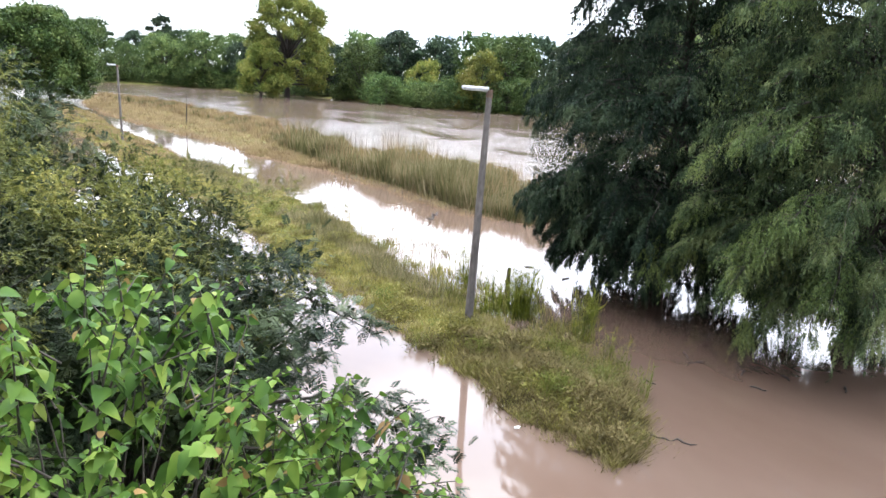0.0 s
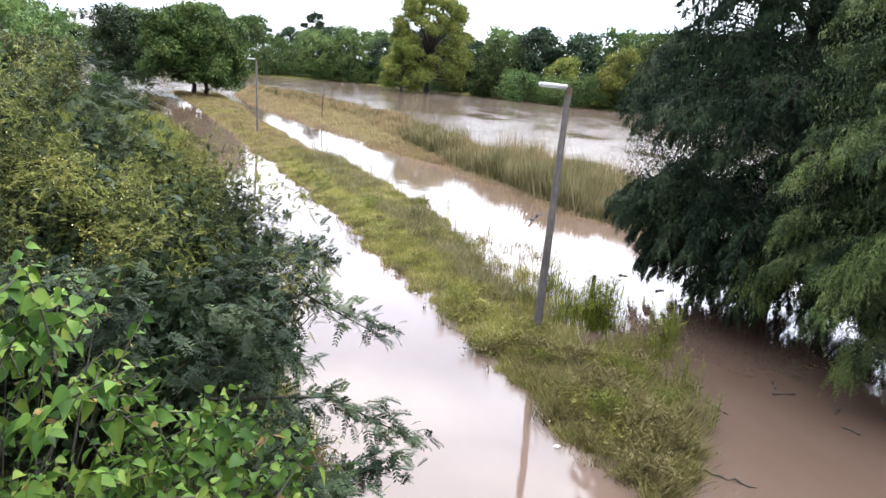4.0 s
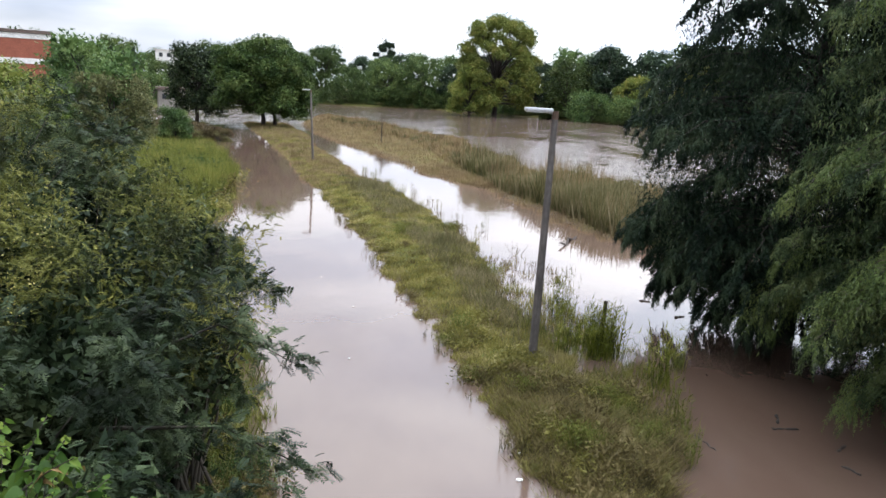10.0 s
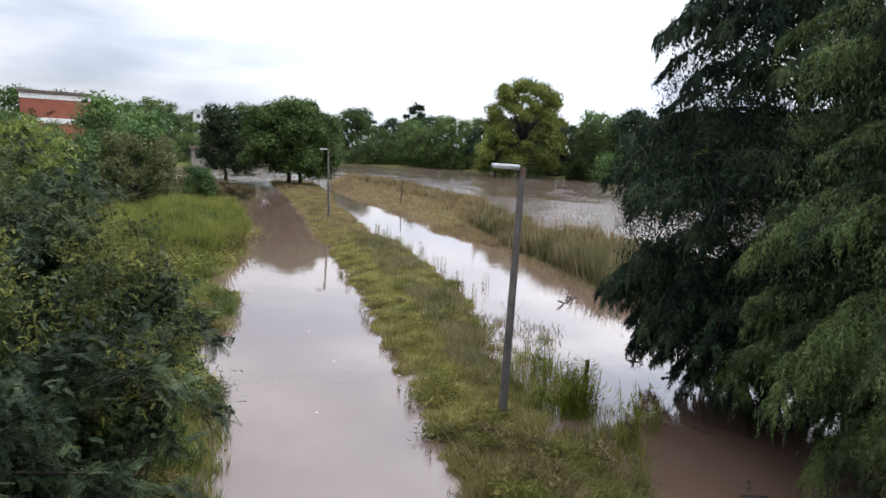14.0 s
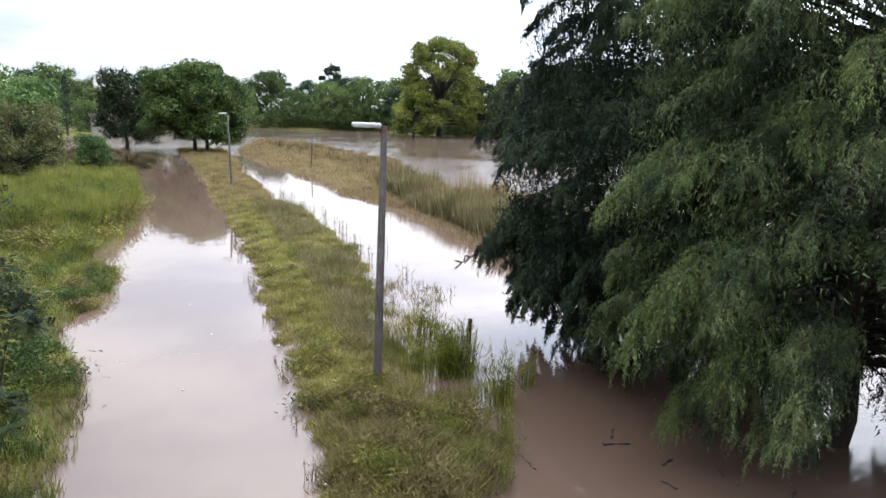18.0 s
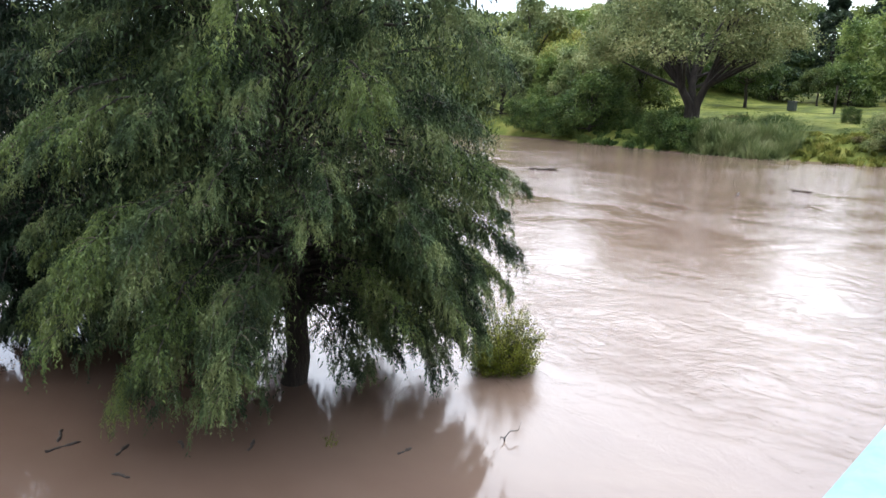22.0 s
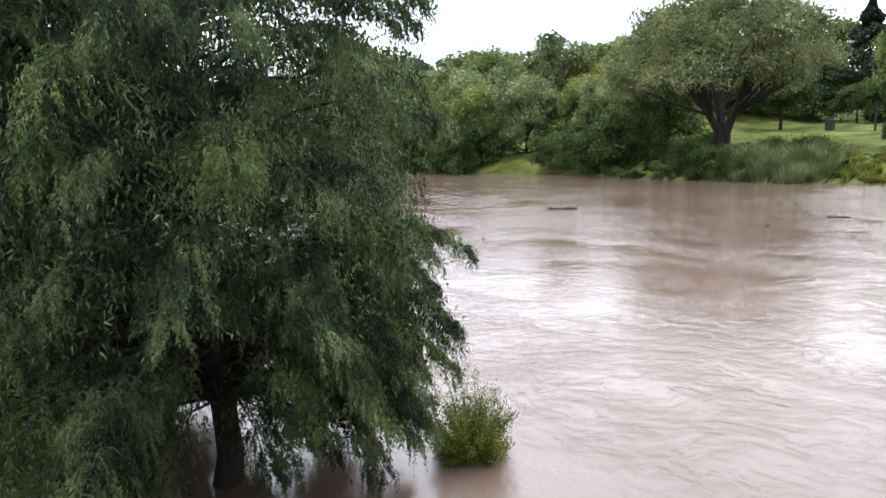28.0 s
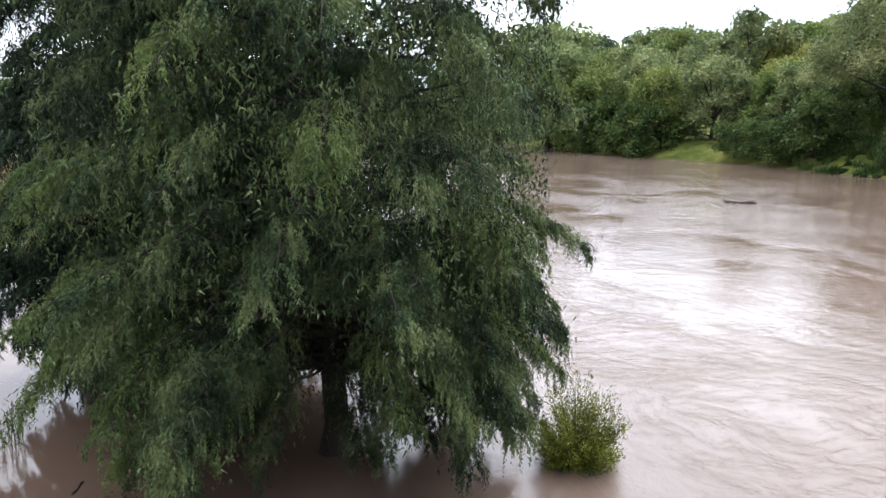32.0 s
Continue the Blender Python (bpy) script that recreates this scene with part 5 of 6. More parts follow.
mulberry((0.25, 3.5, 2.95), (1.05, 1.0, 1.6), 210, 61, "bright green broad-leaved mulberry shrub below the bridge")
mulberry((-1.5, 3.6, 3.0), (1.4, 1.3, 1.75), 230, 62, "bright green broad-leaved mulberry shrub below the bridge")
mulberry((1.35, 3.6, 2.35), (0.75, 0.6, 1.35), 110, 63, "young bright green mulberry shrub below the bridge")

# ---- bush standing in the river ----
def water_bush(x, y, seed):
    global rng
    keep, rng = rng, np.random.default_rng(seed)
    t = thing("shrub", (x, y, 0), "fresh yellow-green shrub half drowned in the river", "shrub")
    n = 330
    az, el = rng.uniform(0, 6.28, n), np.arcsin(rng.uniform(0.12, 1.0, n))
    d = np.stack([np.cos(az) * np.cos(el), np.sin(az) * np.cos(el), np.sin(el)], -1)
    ln = rng.uniform(0.70, 1.12, n) * (0.56 + 0.90 * np.sin(el) ** 1.6)
    st = []
    P, D = [], []
    for k in range(n):
        w = np.linspace(0, 1, 5)[:, None]
        q = np.array([0, 0, -0.25]) + d[k] * ln[k] * w + np.array([0, 0, 0.15]) * w * ln[k]
        st.append((q, np.linspace(0.008, 0.002, 5)))
        m = 78
        P.append(along(q, rng.uniform(0.3, 1, m)) + rng.normal(scale=0.045, size=(m, 3)))
        D.append(d[k] * 0.7 + np.array([0, 0, 0.3]) + rng.normal(scale=0.7, size=(m, 3)))
    v, f = tubes(st, 4)
    piece("branchwork", mesh_from("branchwork", v, f, M_TWIG, smooth=True), t)
    P, D = np.concatenate(P), np.concatenate(D)
    ok = P[:, 2] > 0.02
    L = rng.uniform(0.035, 0.075, ok.sum())
    v, f = leaves(P[ok], D[ok], L, L * 0.32, 0.2)
    piece("foliage", mesh_from("foliage", v, f, M_LIME), t)
    rng = keep
    return t


water_bush(18.3, 8.35, 71)

# ---- shrubs and trees along the left bank, going away ----
LB = "bushes along the left bank"
lb1 = broad_tree("shrub", (-18.5, 61, h_at(-18.5, 61) - 0.1), 3.8, 4.2, M_OAK, "round dark willow bush on the grassy bank", 81, 0.18, 5000, 0.06, 14, 1.0, low=0.05, category="shrub", group=LB)
lb2 = broad_tree("shrub", (-12.5, 30, h_at(-12.5, 30) - 0.1), 5.2, 6.0, M_YEL, "yellow-green bush on the grassy bank", 82, 0.2, 5000, 0.06, 14, 1.0, low=0.05, category="shrub", group=LB)
lb3 = broad_tree("tree", (-19, 57, h_at(-19, 57) - 0.1), 8.0, 8.5, M_OAK, "full green tree behind the bank", 83, 0.32, 3400, 0.08, 16, 1.0, low=0.06, group=LB)
for x, y, s, tn, src in ((-46, 82, 1.0, 30, lb3), (-54, 92, 1.05, 130, lb3), (-40, 74, 0.8, 60, lb3), (-20, 50, 0.95, 90, lb1), (-15.5, 66, 0.8, 200, lb1), (-10.5, 26, 0.9, 10, lb2), (-14, 22, 1.1, 100, lb2), (-17, 36, 0.62, 20, lb3), (-18, 45, 0.62, 250, lb3), (-25, 66, 0.62, 100, lb3), (-24, 52, 0.62, 10, lb3)):
    again(src, x, y, s, tn, squash=0.95)
for x, y, s, tn, src in ((-22, 40, 0.65, 210, lb3), (-20, 28, 0.8, 150, lb3), (-16, 16, 1.2, 80, lb3), (-30, 80, 0.75, 300, lb3), (-42, 89, 0.8, 20, lb3), (-52, 98, 0.6, 160, lb3), (-36, 70, 0.6, 200, lb3), (-34, 56, 0.8, 0, lb3), (-57, 108, 0.7, 100, lb3), (-62, 112, 1.2, 30, lb3), (-27, 34, 0.9, 70, lb3), (-38, 44, 1.5, 170, lb3)):
    again(src, x, y, s, tn, squash=0.95)
for x, y, s, tn, src in ((-24, 20, 1.3, 250, lb3), (-50, 84, 0.6, 20, lb3), (-80, 120, 1.3, 240, lb3), (-53, 136, 1.2, 10, lb3), (-52, 150, 1.3, 90, lb3), (-62, 172, 1.4, 40, lb3), (-75, 195, 1.5, 200, lb3), (-47, 160, 0.9, 130, lb3), (-58, 205, 1.5, 0, lb3), (-48, 185, 1.4, 300, lb3), (-92, 160, 1.75, 60, lb3), (-84, 165, 1.7, 10, lb3), (-80, 172, 1.75, 140, lb3), (-55, 112, 1.05, 30, lb3), (-60.5, 112, 1.0, 70, lb3), (-66, 111, 1.05, 120, lb3)):
    again(src, x, y, s, tn, squash=0.95)
broad_tree("shrub", (-16.6, 54.5, h_at(-16.6, 54.5) - 0.1), 5.4, 7.0, M_WILLOW, "rounded olive willow bush on the grassy bank", 86, 0.17, 9000, 0.06, 26, 1.0, low=0.05, category="shrub", group=LB, lump=(0.2, 0.34))
for k, (x, y, w_) in enumerate(((-15.2, 69.5, 4.6), (-12.9, 70.5, 3.4), (-18.4, 71.0, 4.2))):
    broad_tree("shrub", (x, y, h_at(x, y) - 0.1), 1.7 - 0.15 * k, w_, M_RUSSET, "low russet-brown scrub at the end of the grassy bank", 87 + k, 0.13, 3200, 0.05, 16, 0.8, low=0.05, category="shrub", group=LB, lump=(0.2, 0.36))
col = spire("columnar_cypress", (-44.4, 141.3, h_at(-44.4, 141.3)), 11.0, 2.0, M_DARK, "slim dark columnar cypress behind the bank", 84, 1200, 0.3, 0.5)
again(col, -30.5, 48.1, 1.45, 0, squash=0.95, z=h_at(-30.5, 48.1))
again(col, -32.4, 47.0, 1.35, 60, squash=0.92, z=h_at(-32.4, 47.0))

# ---- buildings beyond the trees ----
def block(bm, x, y, z, sx, sy, sz):
    return box(bm, (x, y, z), (sx, sy, sz), 0.03)


hall = thing("brick_building", (-61.0, 124.0, 3.6), "red brick hall with a white band and flat roof behind trees", "building", turn=25)
part("wall", block(bmesh.new(), 3.3, 0, 2.3, 10.4, 10, 11.8), M_BRICK, hall)
part("white_band", block(bmesh.new(), 3.3, 0, 7.72, 10.6, 10.2, 0.85), M_WHITE, hall)
part("white_band", block(bmesh.new(), 3.3, 0, 3.85, 10.6, 10.2, 0.85), M_WHITE, hall)
part("roof", block(bmesh.new(), 3.3, 0, 8.42, 11.1, 10.7, 0.5), M_ROOF, hall)
wing = thing("brick_building", (-76.5, 117.0, 4.8), "low brick wing with a veranda beside the brick hall", "building", turn=25)
part("wall", block(bmesh.new(), 0, 0, 0.6, 16, 10, 10.6), M_BRICK, wing)
part("roof", block(bmesh.new(), 0, 0, 6.4, 17.4, 11.6, 0.4), M_ROOF, wing)
for k in range(5):
    part("veranda_post", block(bmesh.new(), -6 + 3 * k, -5.6, 2.4, 0.18, 0.18, 7.6), M_WHITE, wing)
part("veranda_rail", block(bmesh.new(), 0, -5.6, 3.4, 14, 0.1, 0.14), M_WHITE, wing)
for k in range(4):
    part("window", block(bmesh.new(), -4.5 + 3 * k, -5.02, 4.6, 1.5, 0.12, 1.4), M_DKGLASS, wing)
shed = thing("boat_house", (-40.0, 149.0, h_at(-40.0, 149) - 0.6), "low pale plastered house with a brown roof behind the inlet", "building", turn=20)
part("wall", block(bmesh.new(), 0, 0, 2.0, 5.2, 4.5, 5.0), M_PLASTER, shed)
part("roof", block(bmesh.new(), 0, 0, 4.75, 5.9, 5.2, 0.5), M_ROOF, shed)
for k in range(2):
    part("window", block(bmesh.new(), -1.3 + 2.6 * k, -2.27, 3.2, 1.1, 0.12, 1.0), M_DKGLASS, shed)
far_house = thing("white_house", (-68.0, 249.0, 3.0), "pale flat-roofed block rising behind the far trees", "building", turn=10)
part("wall", block(bmesh.new(), 0, 0, 5.9, 10.5, 8, 12.0), M_WHITE, far_house)
part("roof", block(bmesh.new(), 0, 0, 12.05, 11.2, 8.7, 0.35), M_WHITE, far_house)
for k in range(4):
    part("window", block(bmesh.new(), -3.6 + 2.4 * k, -4.03, 10.4, 1.1, 0.12, 1.3), M_DKGLASS, far_house)

# ---- grass, reeds and waterside plants ----
def blades(X, Y, Z, tall, width, lean, r):
    """Bent, tapering blades of grass: each a narrow four-cornered leaf."""
    n = len(X)
    az = r.uniform(0, 6.28, n)
    P = np.stack([X, Y, Z], -1)
    D = np.stack([np.cos(az) * lean, np.sin(az) * lean, np.ones(n)], -1)
    az2 = az + r.normal(scale=0.6, size=n) + 1.57
    S = np.stack([np.cos(az2), np.sin(az2), 0 * az], -1)
    H = tall * r.uniform(0.55, 1.25, n)
    w = np.broadcast_to(width, (n,))[:, None]
    T = P + D * H[:, None]
    V = np.stack([P - S * w * 0.6, P + S * w * 0.6, T], 1).reshape(-1, 3)
    return V, np.arange(3 * n).reshape(n, 3)


def scatter(poly, n, r, margin=0.0, y_power=1.0):
    P = np.array(poly)
    lo, hi = P.min(0), P.max(0)
    X, Y = [], []
    got = 0
    while got < n:
        x = r.uniform(lo[0], hi[0], n * 2)
        y = lo[1] + (hi[1] - lo[1]) * r.random(n * 2) ** y_power
        k = inside(x, y, poly) > margin
        X.append(x[k]), Y.append(y[k])
        got += k.sum()
    return np.concatenate(X)[:n], np.concatenate(Y)[:n]


def sward(name, poly, n, tall, width, mat, label, seed, margin=-0.15, y_power=2.0, lean=0.5, zmin=-0.06, clump=0.0, rough=0.30, least=-9.0):
    r = np.random.default_rng(seed)
    X, Y = scatter(poly, n, r, margin, y_power)
    if clump:
        k = max(1, int(n / clump))
        c = r.integers(0, k, n)
        X, Y = X[c] + r.normal(scale=0.14, size=n), Y[c] + r.normal(scale=0.14, size=n)
    Z = np.maximum(height(X, Y), least)
    ok = Z > zmin
    X, Y, Z = X[ok], Y[ok], Z[ok]
    hh = tall * (0.78 + 0.30 * wavy(X, Y, 0.8, seed) + rough * wavy(X, Y, 0.23, seed + 2)) * (1 + 0.004 * Y)
    V, F = blades(X, Y, Z - 0.02, hh, width * (1 + 0.03 * Y), lean, r)
    ob = new(name, mesh_from(name, V, F, mat))
    return tagged(ob, label, "grass", kind="stuff")


LEFT_NEAR = [(2.7, 3), (2.2, 8.5), (1.8, 11.7), (0.9, 14.4), (-0.7, 17.4), (-0.9, 19.5), (-0.7, 21.8), (-1.4, 24.6), (-3.4, 27.5), (-3.2, 31), (-3.9, 35.5), (-5.2, 42), (-10.3, 59), (-16, 80), (-26, 80), (-14, 40), (-9, 25), (-6, 14), (-3, 3)]
sward("meadow_grass", STRIP, 150000, 0.14, 0.017, M_GRASS, "short yellow-green grass on the drowned verge", 91, y_power=2.4)
sward("meadow_grass", STRIP, 20000, 0.24, 0.010, M_STRAW, "dry straw-coloured grass at the water's edge", 92, y_power=2.2, lean=0.8, clump=26)
STRIP_FAR = [(-0.3, 40), (-1.6, 44.5), (-4.1, 56), (-9.4, 77), (-17, 104), (-11, 106), (-5.5, 82), (-3.2, 67.5), (-1.0, 59.5), (1.6, 46.5), (3.8, 41.5)]
sward("rough_grass", STRIP_FAR, 20000, 0.30, 0.014, M_BUFF, "rough straw-coloured grass on the far end of the drowned verge", 111, y_power=1.6, lean=0.6, clump=12, margin=-0.5, zmin=-0.15, rough=0.6)
STRIP_ROUGH = [(5.6, 32), (6.7, 26), (7.0, 21.5), (7.1, 17.5), (7.8, 14.5), (6.8, 14), (6.1, 18), (5.6, 22), (4.4, 28), (3.0, 34), (0.6, 44), (2.6, 44)]
sward("rough_grass", STRIP_ROUGH, 15000, 0.36, 0.010, M_REED, "rough olive and straw grass along the channel side of the verge", 112, y_power=1.3, lean=0.6, clump=16, margin=-0.2, zmin=-0.1, rough=0.6)
sward("bank_grass", LEFT_NEAR, 110000, 0.30, 0.015, M_GRASS_G, "lush green grass on the left bank", 93, y_power=1.6)
sward("bank_grass", LEFT_NEAR, 9000, 0.45, 0.012, M_STRAW, "straw-coloured grass on the left bank", 94, y_power=1.6, lean=0.8, clump=24)
TALL_BANK = [(-4.6, 29), (-4.4, 33), (-4.6, 37), (-5.6, 42), (-8, 50), (-12, 50), (-10, 38), (-8, 29)]
sward("tall_grass", TALL_BANK, 40000, 1.25, 0.020, M_GRASS_G, "tall lush grass on the left bank", 101, y_power=1.0, lean=0.35, margin=-0.3)
STRIP_END = [(6.8, 7.6), (6.1, 9.2), (5.9, 11), (6.6, 12.5), (9.2, 12.6), (9.3, 12), (8.9, 10), (7.7, 7.9)]
sward("rank_grass", STRIP_END, 15000, 0.27, 0.020, M_STRAW, "matted rank grass at the end of the drowned verge", 95, y_power=1.0, lean=1.0, clump=24, margin=-0.3, zmin=-0.2)
sward("rank_grass", STRIP_END, 8000, 0.22, 0.018, M_GRASS, "rank green grass at the end of the drowned verge", 96, y_power=1.0, lean=0.9, clump=22, margin=-0.3, zmin=-0.2)
REED_NEAR = [(14.8, 25.5), (13.6, 27.5), (12.9, 31), (12.0, 36.5), (10.8, 41), (9.8, 48), (9.4, 54), (11.2, 55), (13.4, 45), (18.6, 39), (20, 28)]
REED_FAR = [(9.4, 54), (8.6, 56), (8.4, 64), (6, 82), (0, 100), (-6, 122), (-10, 140), (0, 122), (8, 95), (11.8, 84), (12.5, 64), (11.2, 55)]
sward("reed_bed", REED_NEAR, 40000, 1.2, 0.030, M_REED, "tall buff and green reeds along the drowned river bank", 97, y_power=1.4, lean=0.30, zmin=-0.5, rough=0.5, clump=9)
sward("reed_bed", REED_NEAR, 3500, 1.5, 0.024, M_BUFF, "dry buff reed stalks standing above the reed bed", 102, y_power=1.4, lean=0.22, zmin=-0.3, rough=0.7, clump=6)
sward("reed_bed", REED_FAR, 24000, 0.50, 0.030, M_BUFF, "low buff reeds along the drowned river bank", 103, y_power=1.3, lean=0.4, zmin=-0.3, rough=0.9, clump=14)
sward("reed_bed", REED_FAR, 9000, 0.55, 0.030, M_REED, "low green reeds along the drowned river bank", 104, y_power=1.3, lean=0.4, zmin=-0.3, rough=0.9, clump=40)
sward("drowned_grass", REEDS, 60000, 0.30, 0.016, M_BUFF, "straw-coloured grass standing in shallow flood water", 98, y_power=1.5, lean=0.6, zmin=-0.13, margin=-0.6)
SHALLOWS = [(7.1, 20), (8.4, 18.6), (9.0, 16), (9.3, 13.6), (9.2, 11.5), (8.6, 10), (8.4, 12), (7.8, 13.2), (7.5, 15), (7.1, 18)]
sward("drowned_grass", SHALLOWS, 3000, 0.30, 0.012, M_GRASS, "sparse tufts of grass standing in the shallows beside the verge", 105, y_power=1.0, lean=0.45, margin=-0.2, zmin=-0.4, clump=34, least=-0.05)
sward("drowned_grass", SHALLOWS, 1500, 0.42, 0.010, M_GRASS_G, "thin green stems standing in the shallows beside the verge", 106, y_power=1.0, lean=0.3, margin=-0.2, zmin=-0.4, clump=16, least=-0.05)
sward("drowned_grass", [(7.2, 24), (9.0, 22.5), (9.2, 20.5), (7.6, 20)], 700, 0.24, 0.012, M_STRAW, "brown tufts of drowned grass in the flooded channel", 107, y_power=1.0, lean=0.6, zmin=-0.4, clump=30, least=-0.05)
sward("water_grass", [(11.6, 38.2), (12.8, 37.6), (12.9, 38.8), (11.9, 39.4)], 1500, 0.32, 0.016, M_LIME, "bright green patch of grass at the foot of the reeds", 108, y_power=1.0, lean=0.5, zmin=-0.4, least=-0.03)
BUFF_PATCH = [(5.8, 50), (7.6, 46.6), (9.6, 42.4), (11.0, 41), (9.0, 48), (7.0, 54)]
sward("drowned_grass", BUFF_PATCH, 6000, 0.34, 0.018, M_BUFF, "straw-coloured grass island in the flooded channel", 109, y_power=1.0, lean=0.6, zmin=-0.4, clump=20, least=-0.05)
UNDERGROWTH = [(75.5, 47), (73.5, 40), (72.5, 33), (77, 28), (83, 26), (86, 31), (87, 40), (86, 47)]
sward("undergrowth", UNDERGROWTH, 16000, 0.80, 0.050, M_DEEP, "dark green nettle undergrowth on the river bank", 110, y_power=1.0, lean=0.55, margin=-0.5, clump=60, rough=0.9)
LAWN = [(77, 60), (76.5, 36), (77, 8), (80, -10), (105, -10), (130, 30), (120, 55), (95, 60)]
sward("lawn_grass", LAWN, 40000, 0.09, 0.018, M_LAWN, "green grass on the sloping park lawn", 99, y_power=1.0, lean=0.6, margin=-0.5)
sward("river_grass", [(71.8, 30.5), (72, 26), (73, 22.5), (76, 23), (77, 29), (74, 31.5)], 9000, 1.35, 0.060, M_SEDGE, "pale grey-green reeds at the river's edge below the lawn", 100, y_power=1.0, lean=0.7, margin=-0.5, zmin=-0.4, clump=30, rough=0.9)
sward("undergrowth", [(73.2, 25), (73.6, 16), (74.4, 8), (80, 6), (81, 16), (79, 25)], 16000, 0.40, 0.060, M_GRASS_G, "rank green grass on the slope below the park lawn", 113, y_power=1.0, lean=0.7, margin=-0.5, clump=50, rough=0.9)


def tuft(name, x, y, n, tall, width, spread, mat, label, seed, lean=0.15, category="plant"):
    r = np.random.default_rng(seed)
    X, Y = r.normal(scale=spread, size=n), r.normal(scale=spread, size=n)
    V, F = blades(X, Y, 0 * X - 0.05, tall, width, lean, r)
    # short leaves up the stems
    m = n * 5
    k = r.integers(0, n, m)
    u = r.uniform(0.2, 0.95, m)
    base = V.reshape(-1, 3, 3)[k, 0] * (1 - u[:, None]) + V.reshape(-1, 3, 3)[k, 2] * u[:, None]
    v2, f2 = slips(base, r.normal(size=(m, 3)) * 0.6 + np.array([0, 0, 0.7]), tall * 0.16, width * 1.4)
    v, f = joined([(V, F), (v2, f2)])
    ob = new(name, mesh_from(name, v, f, mat))
    ob.location = (x, y, max(h_at(x, y), 0.0))
    return tagged(ob, label, category, kind="")


WP = np.random.default_rng(3)
for k in range(7):
    tuft("reed_clump", 8.55 + WP.normal(scale=0.35), 14.6 + WP.normal(scale=0.75), 60, 1.2, 0.014, 0.16, M_LIME, "upright green reed clump in the shallows by the lamp post", 200 + k)
for k, (x, y) in enumerate(((9.9, 13.4), (10.1, 13.6), (8.9, 10.6), (8.6, 9.6), (9.0, 11.3))):
    tuft("waterside_weed", x, y, 14, 0.8, 0.014, 0.07, M_GRASS_G, "leafy green weed standing in the flood", 220 + k)
for k in range(34):
    y = WP.uniform(15.5, 50)
    x = np.interp(y, [15, 19, 26, 32, 42, 47], [8.6, 7.8, 7.3, 6.2, 3.8, 1.8]) + WP.normal(scale=0.45)
    tuft("waterside_weed", x, y, 10, WP.uniform(0.4, 0.9), 0.014, 0.10, (M_GRASS, M_STRAW, M_GRASS_G)[k % 3], "thin weed standing in the flooded edge of the verge", 240 + k)
for k in range(46):
    y = 8.5 + 26 * WP.random() ** 1.6
    x = np.interp(y, [7.6, 11, 15.5, 22.5, 34.5, 44], [6.6, 5.6, 4.9, 3.4, 0.8, -1.5]) + WP.normal(scale=0.12)
    tuft("waterside_weed", x, y, 8, WP.uniform(0.18, 0.5), 0.010, 0.06, M_STRAW, "dry weed stalks at the edge of the flooded path", 300 + k, 0.3)

def weed(label, seed, n, tall, wide, leaf, mat, group):
    """A small leafy plant: a few stems with narrow leaves, wider above."""
    r = np.random.default_rng(seed)
    V, F = blades(r.normal(scale=wide * 0.25, size=n // 5), r.normal(scale=wide * 0.25, size=n // 5), np.zeros(n // 5) - 0.05, tall, 0.012, 0.35, r)
    P = np.stack([r.normal(scale=wide * 0.36, size=n), r.normal(scale=wide * 0.36, size=n), tall * r.beta(2.2, 1.8, n)], -1)
    v2, f2 = slips(P, r.normal(size=(n, 3)) * np.array([1, 1, 0.5]) + np.array([0, 0, 0.45]), leaf * r.uniform(0.6, 1.4, n), leaf * 0.3)
    t = thing("weed", (0, 0, 0), label, "plant", group)
    piece("stalk", mesh_from("stalk", V, F, mat), t)
    piece("foliage", mesh_from("foliage", v2, f2, mat), t)
    return t


WG = "weeds on the banks"
kinds = [weed("olive leafy weed on the grassy bank", 401, 420, 0.42, 0.55, 0.06, M_GRASS_G, WG),
         weed("dark green leafy weed on the grassy bank", 402, 460, 0.5, 0.6, 0.07, M_DEEP, WG),
         weed("dry brown tussock of grass", 403, 420, 0.3, 0.55, 0.10, M_STRAW, WG),
         weed("yellow-green tussock of grass", 404, 420, 0.26, 0.6, 0.10, M_GRASS, WG)]
for k in range(150):
    if k < 84:
        y = 4.5 + 24 * WP.random() ** 1.3
        edge = np.interp(y, [3, 8.5, 11.7, 14.4, 17.4, 21.8, 24.6, 27.5], [2.7, 2.2, 1.8, 0.9, -0.7, -0.7, -1.4, -3.4])
        x = edge - 0.1 - abs(WP.normal(scale=1.2))
        src = kinds[(0, 1, 2, 0, 3, 1)[k % 6]]
    elif k < 120:
        y = 8.5 + 24 * WP.random()
        lo, hi = np.interp(y, [8, 11, 15.5, 22.5, 33], [6.7, 5.8, 5.0, 3.6, 1.4]), np.interp(y, [8, 10, 12.5, 17.5, 21.5, 26, 33], [7.6, 8.8, 9.2, 8.6, 7.2, 7.2, 6.0])
        x = lo + (hi - lo) * WP.beta(0.9, 0.7)
        src = kinds[(3, 2, 3, 0)[k % 4]]
    else:
        y = WP.uniform(7.8, 12.6)
        x = np.interp(y, [7.6, 10, 12.6], [7.3, 7.6, 7.8]) + WP.normal(scale=0.75)
        src = kinds[(2, 2, 0, 3)[k % 4]]
    if h_at(x, y) < -0.12:
        continue
    c = copy_thing(src, pose(x, y, h_at(x, y), 0, 0, WP.uniform(0, 360)) @ Matrix.Scale(WP.uniform(0.55, 1.15), 4))
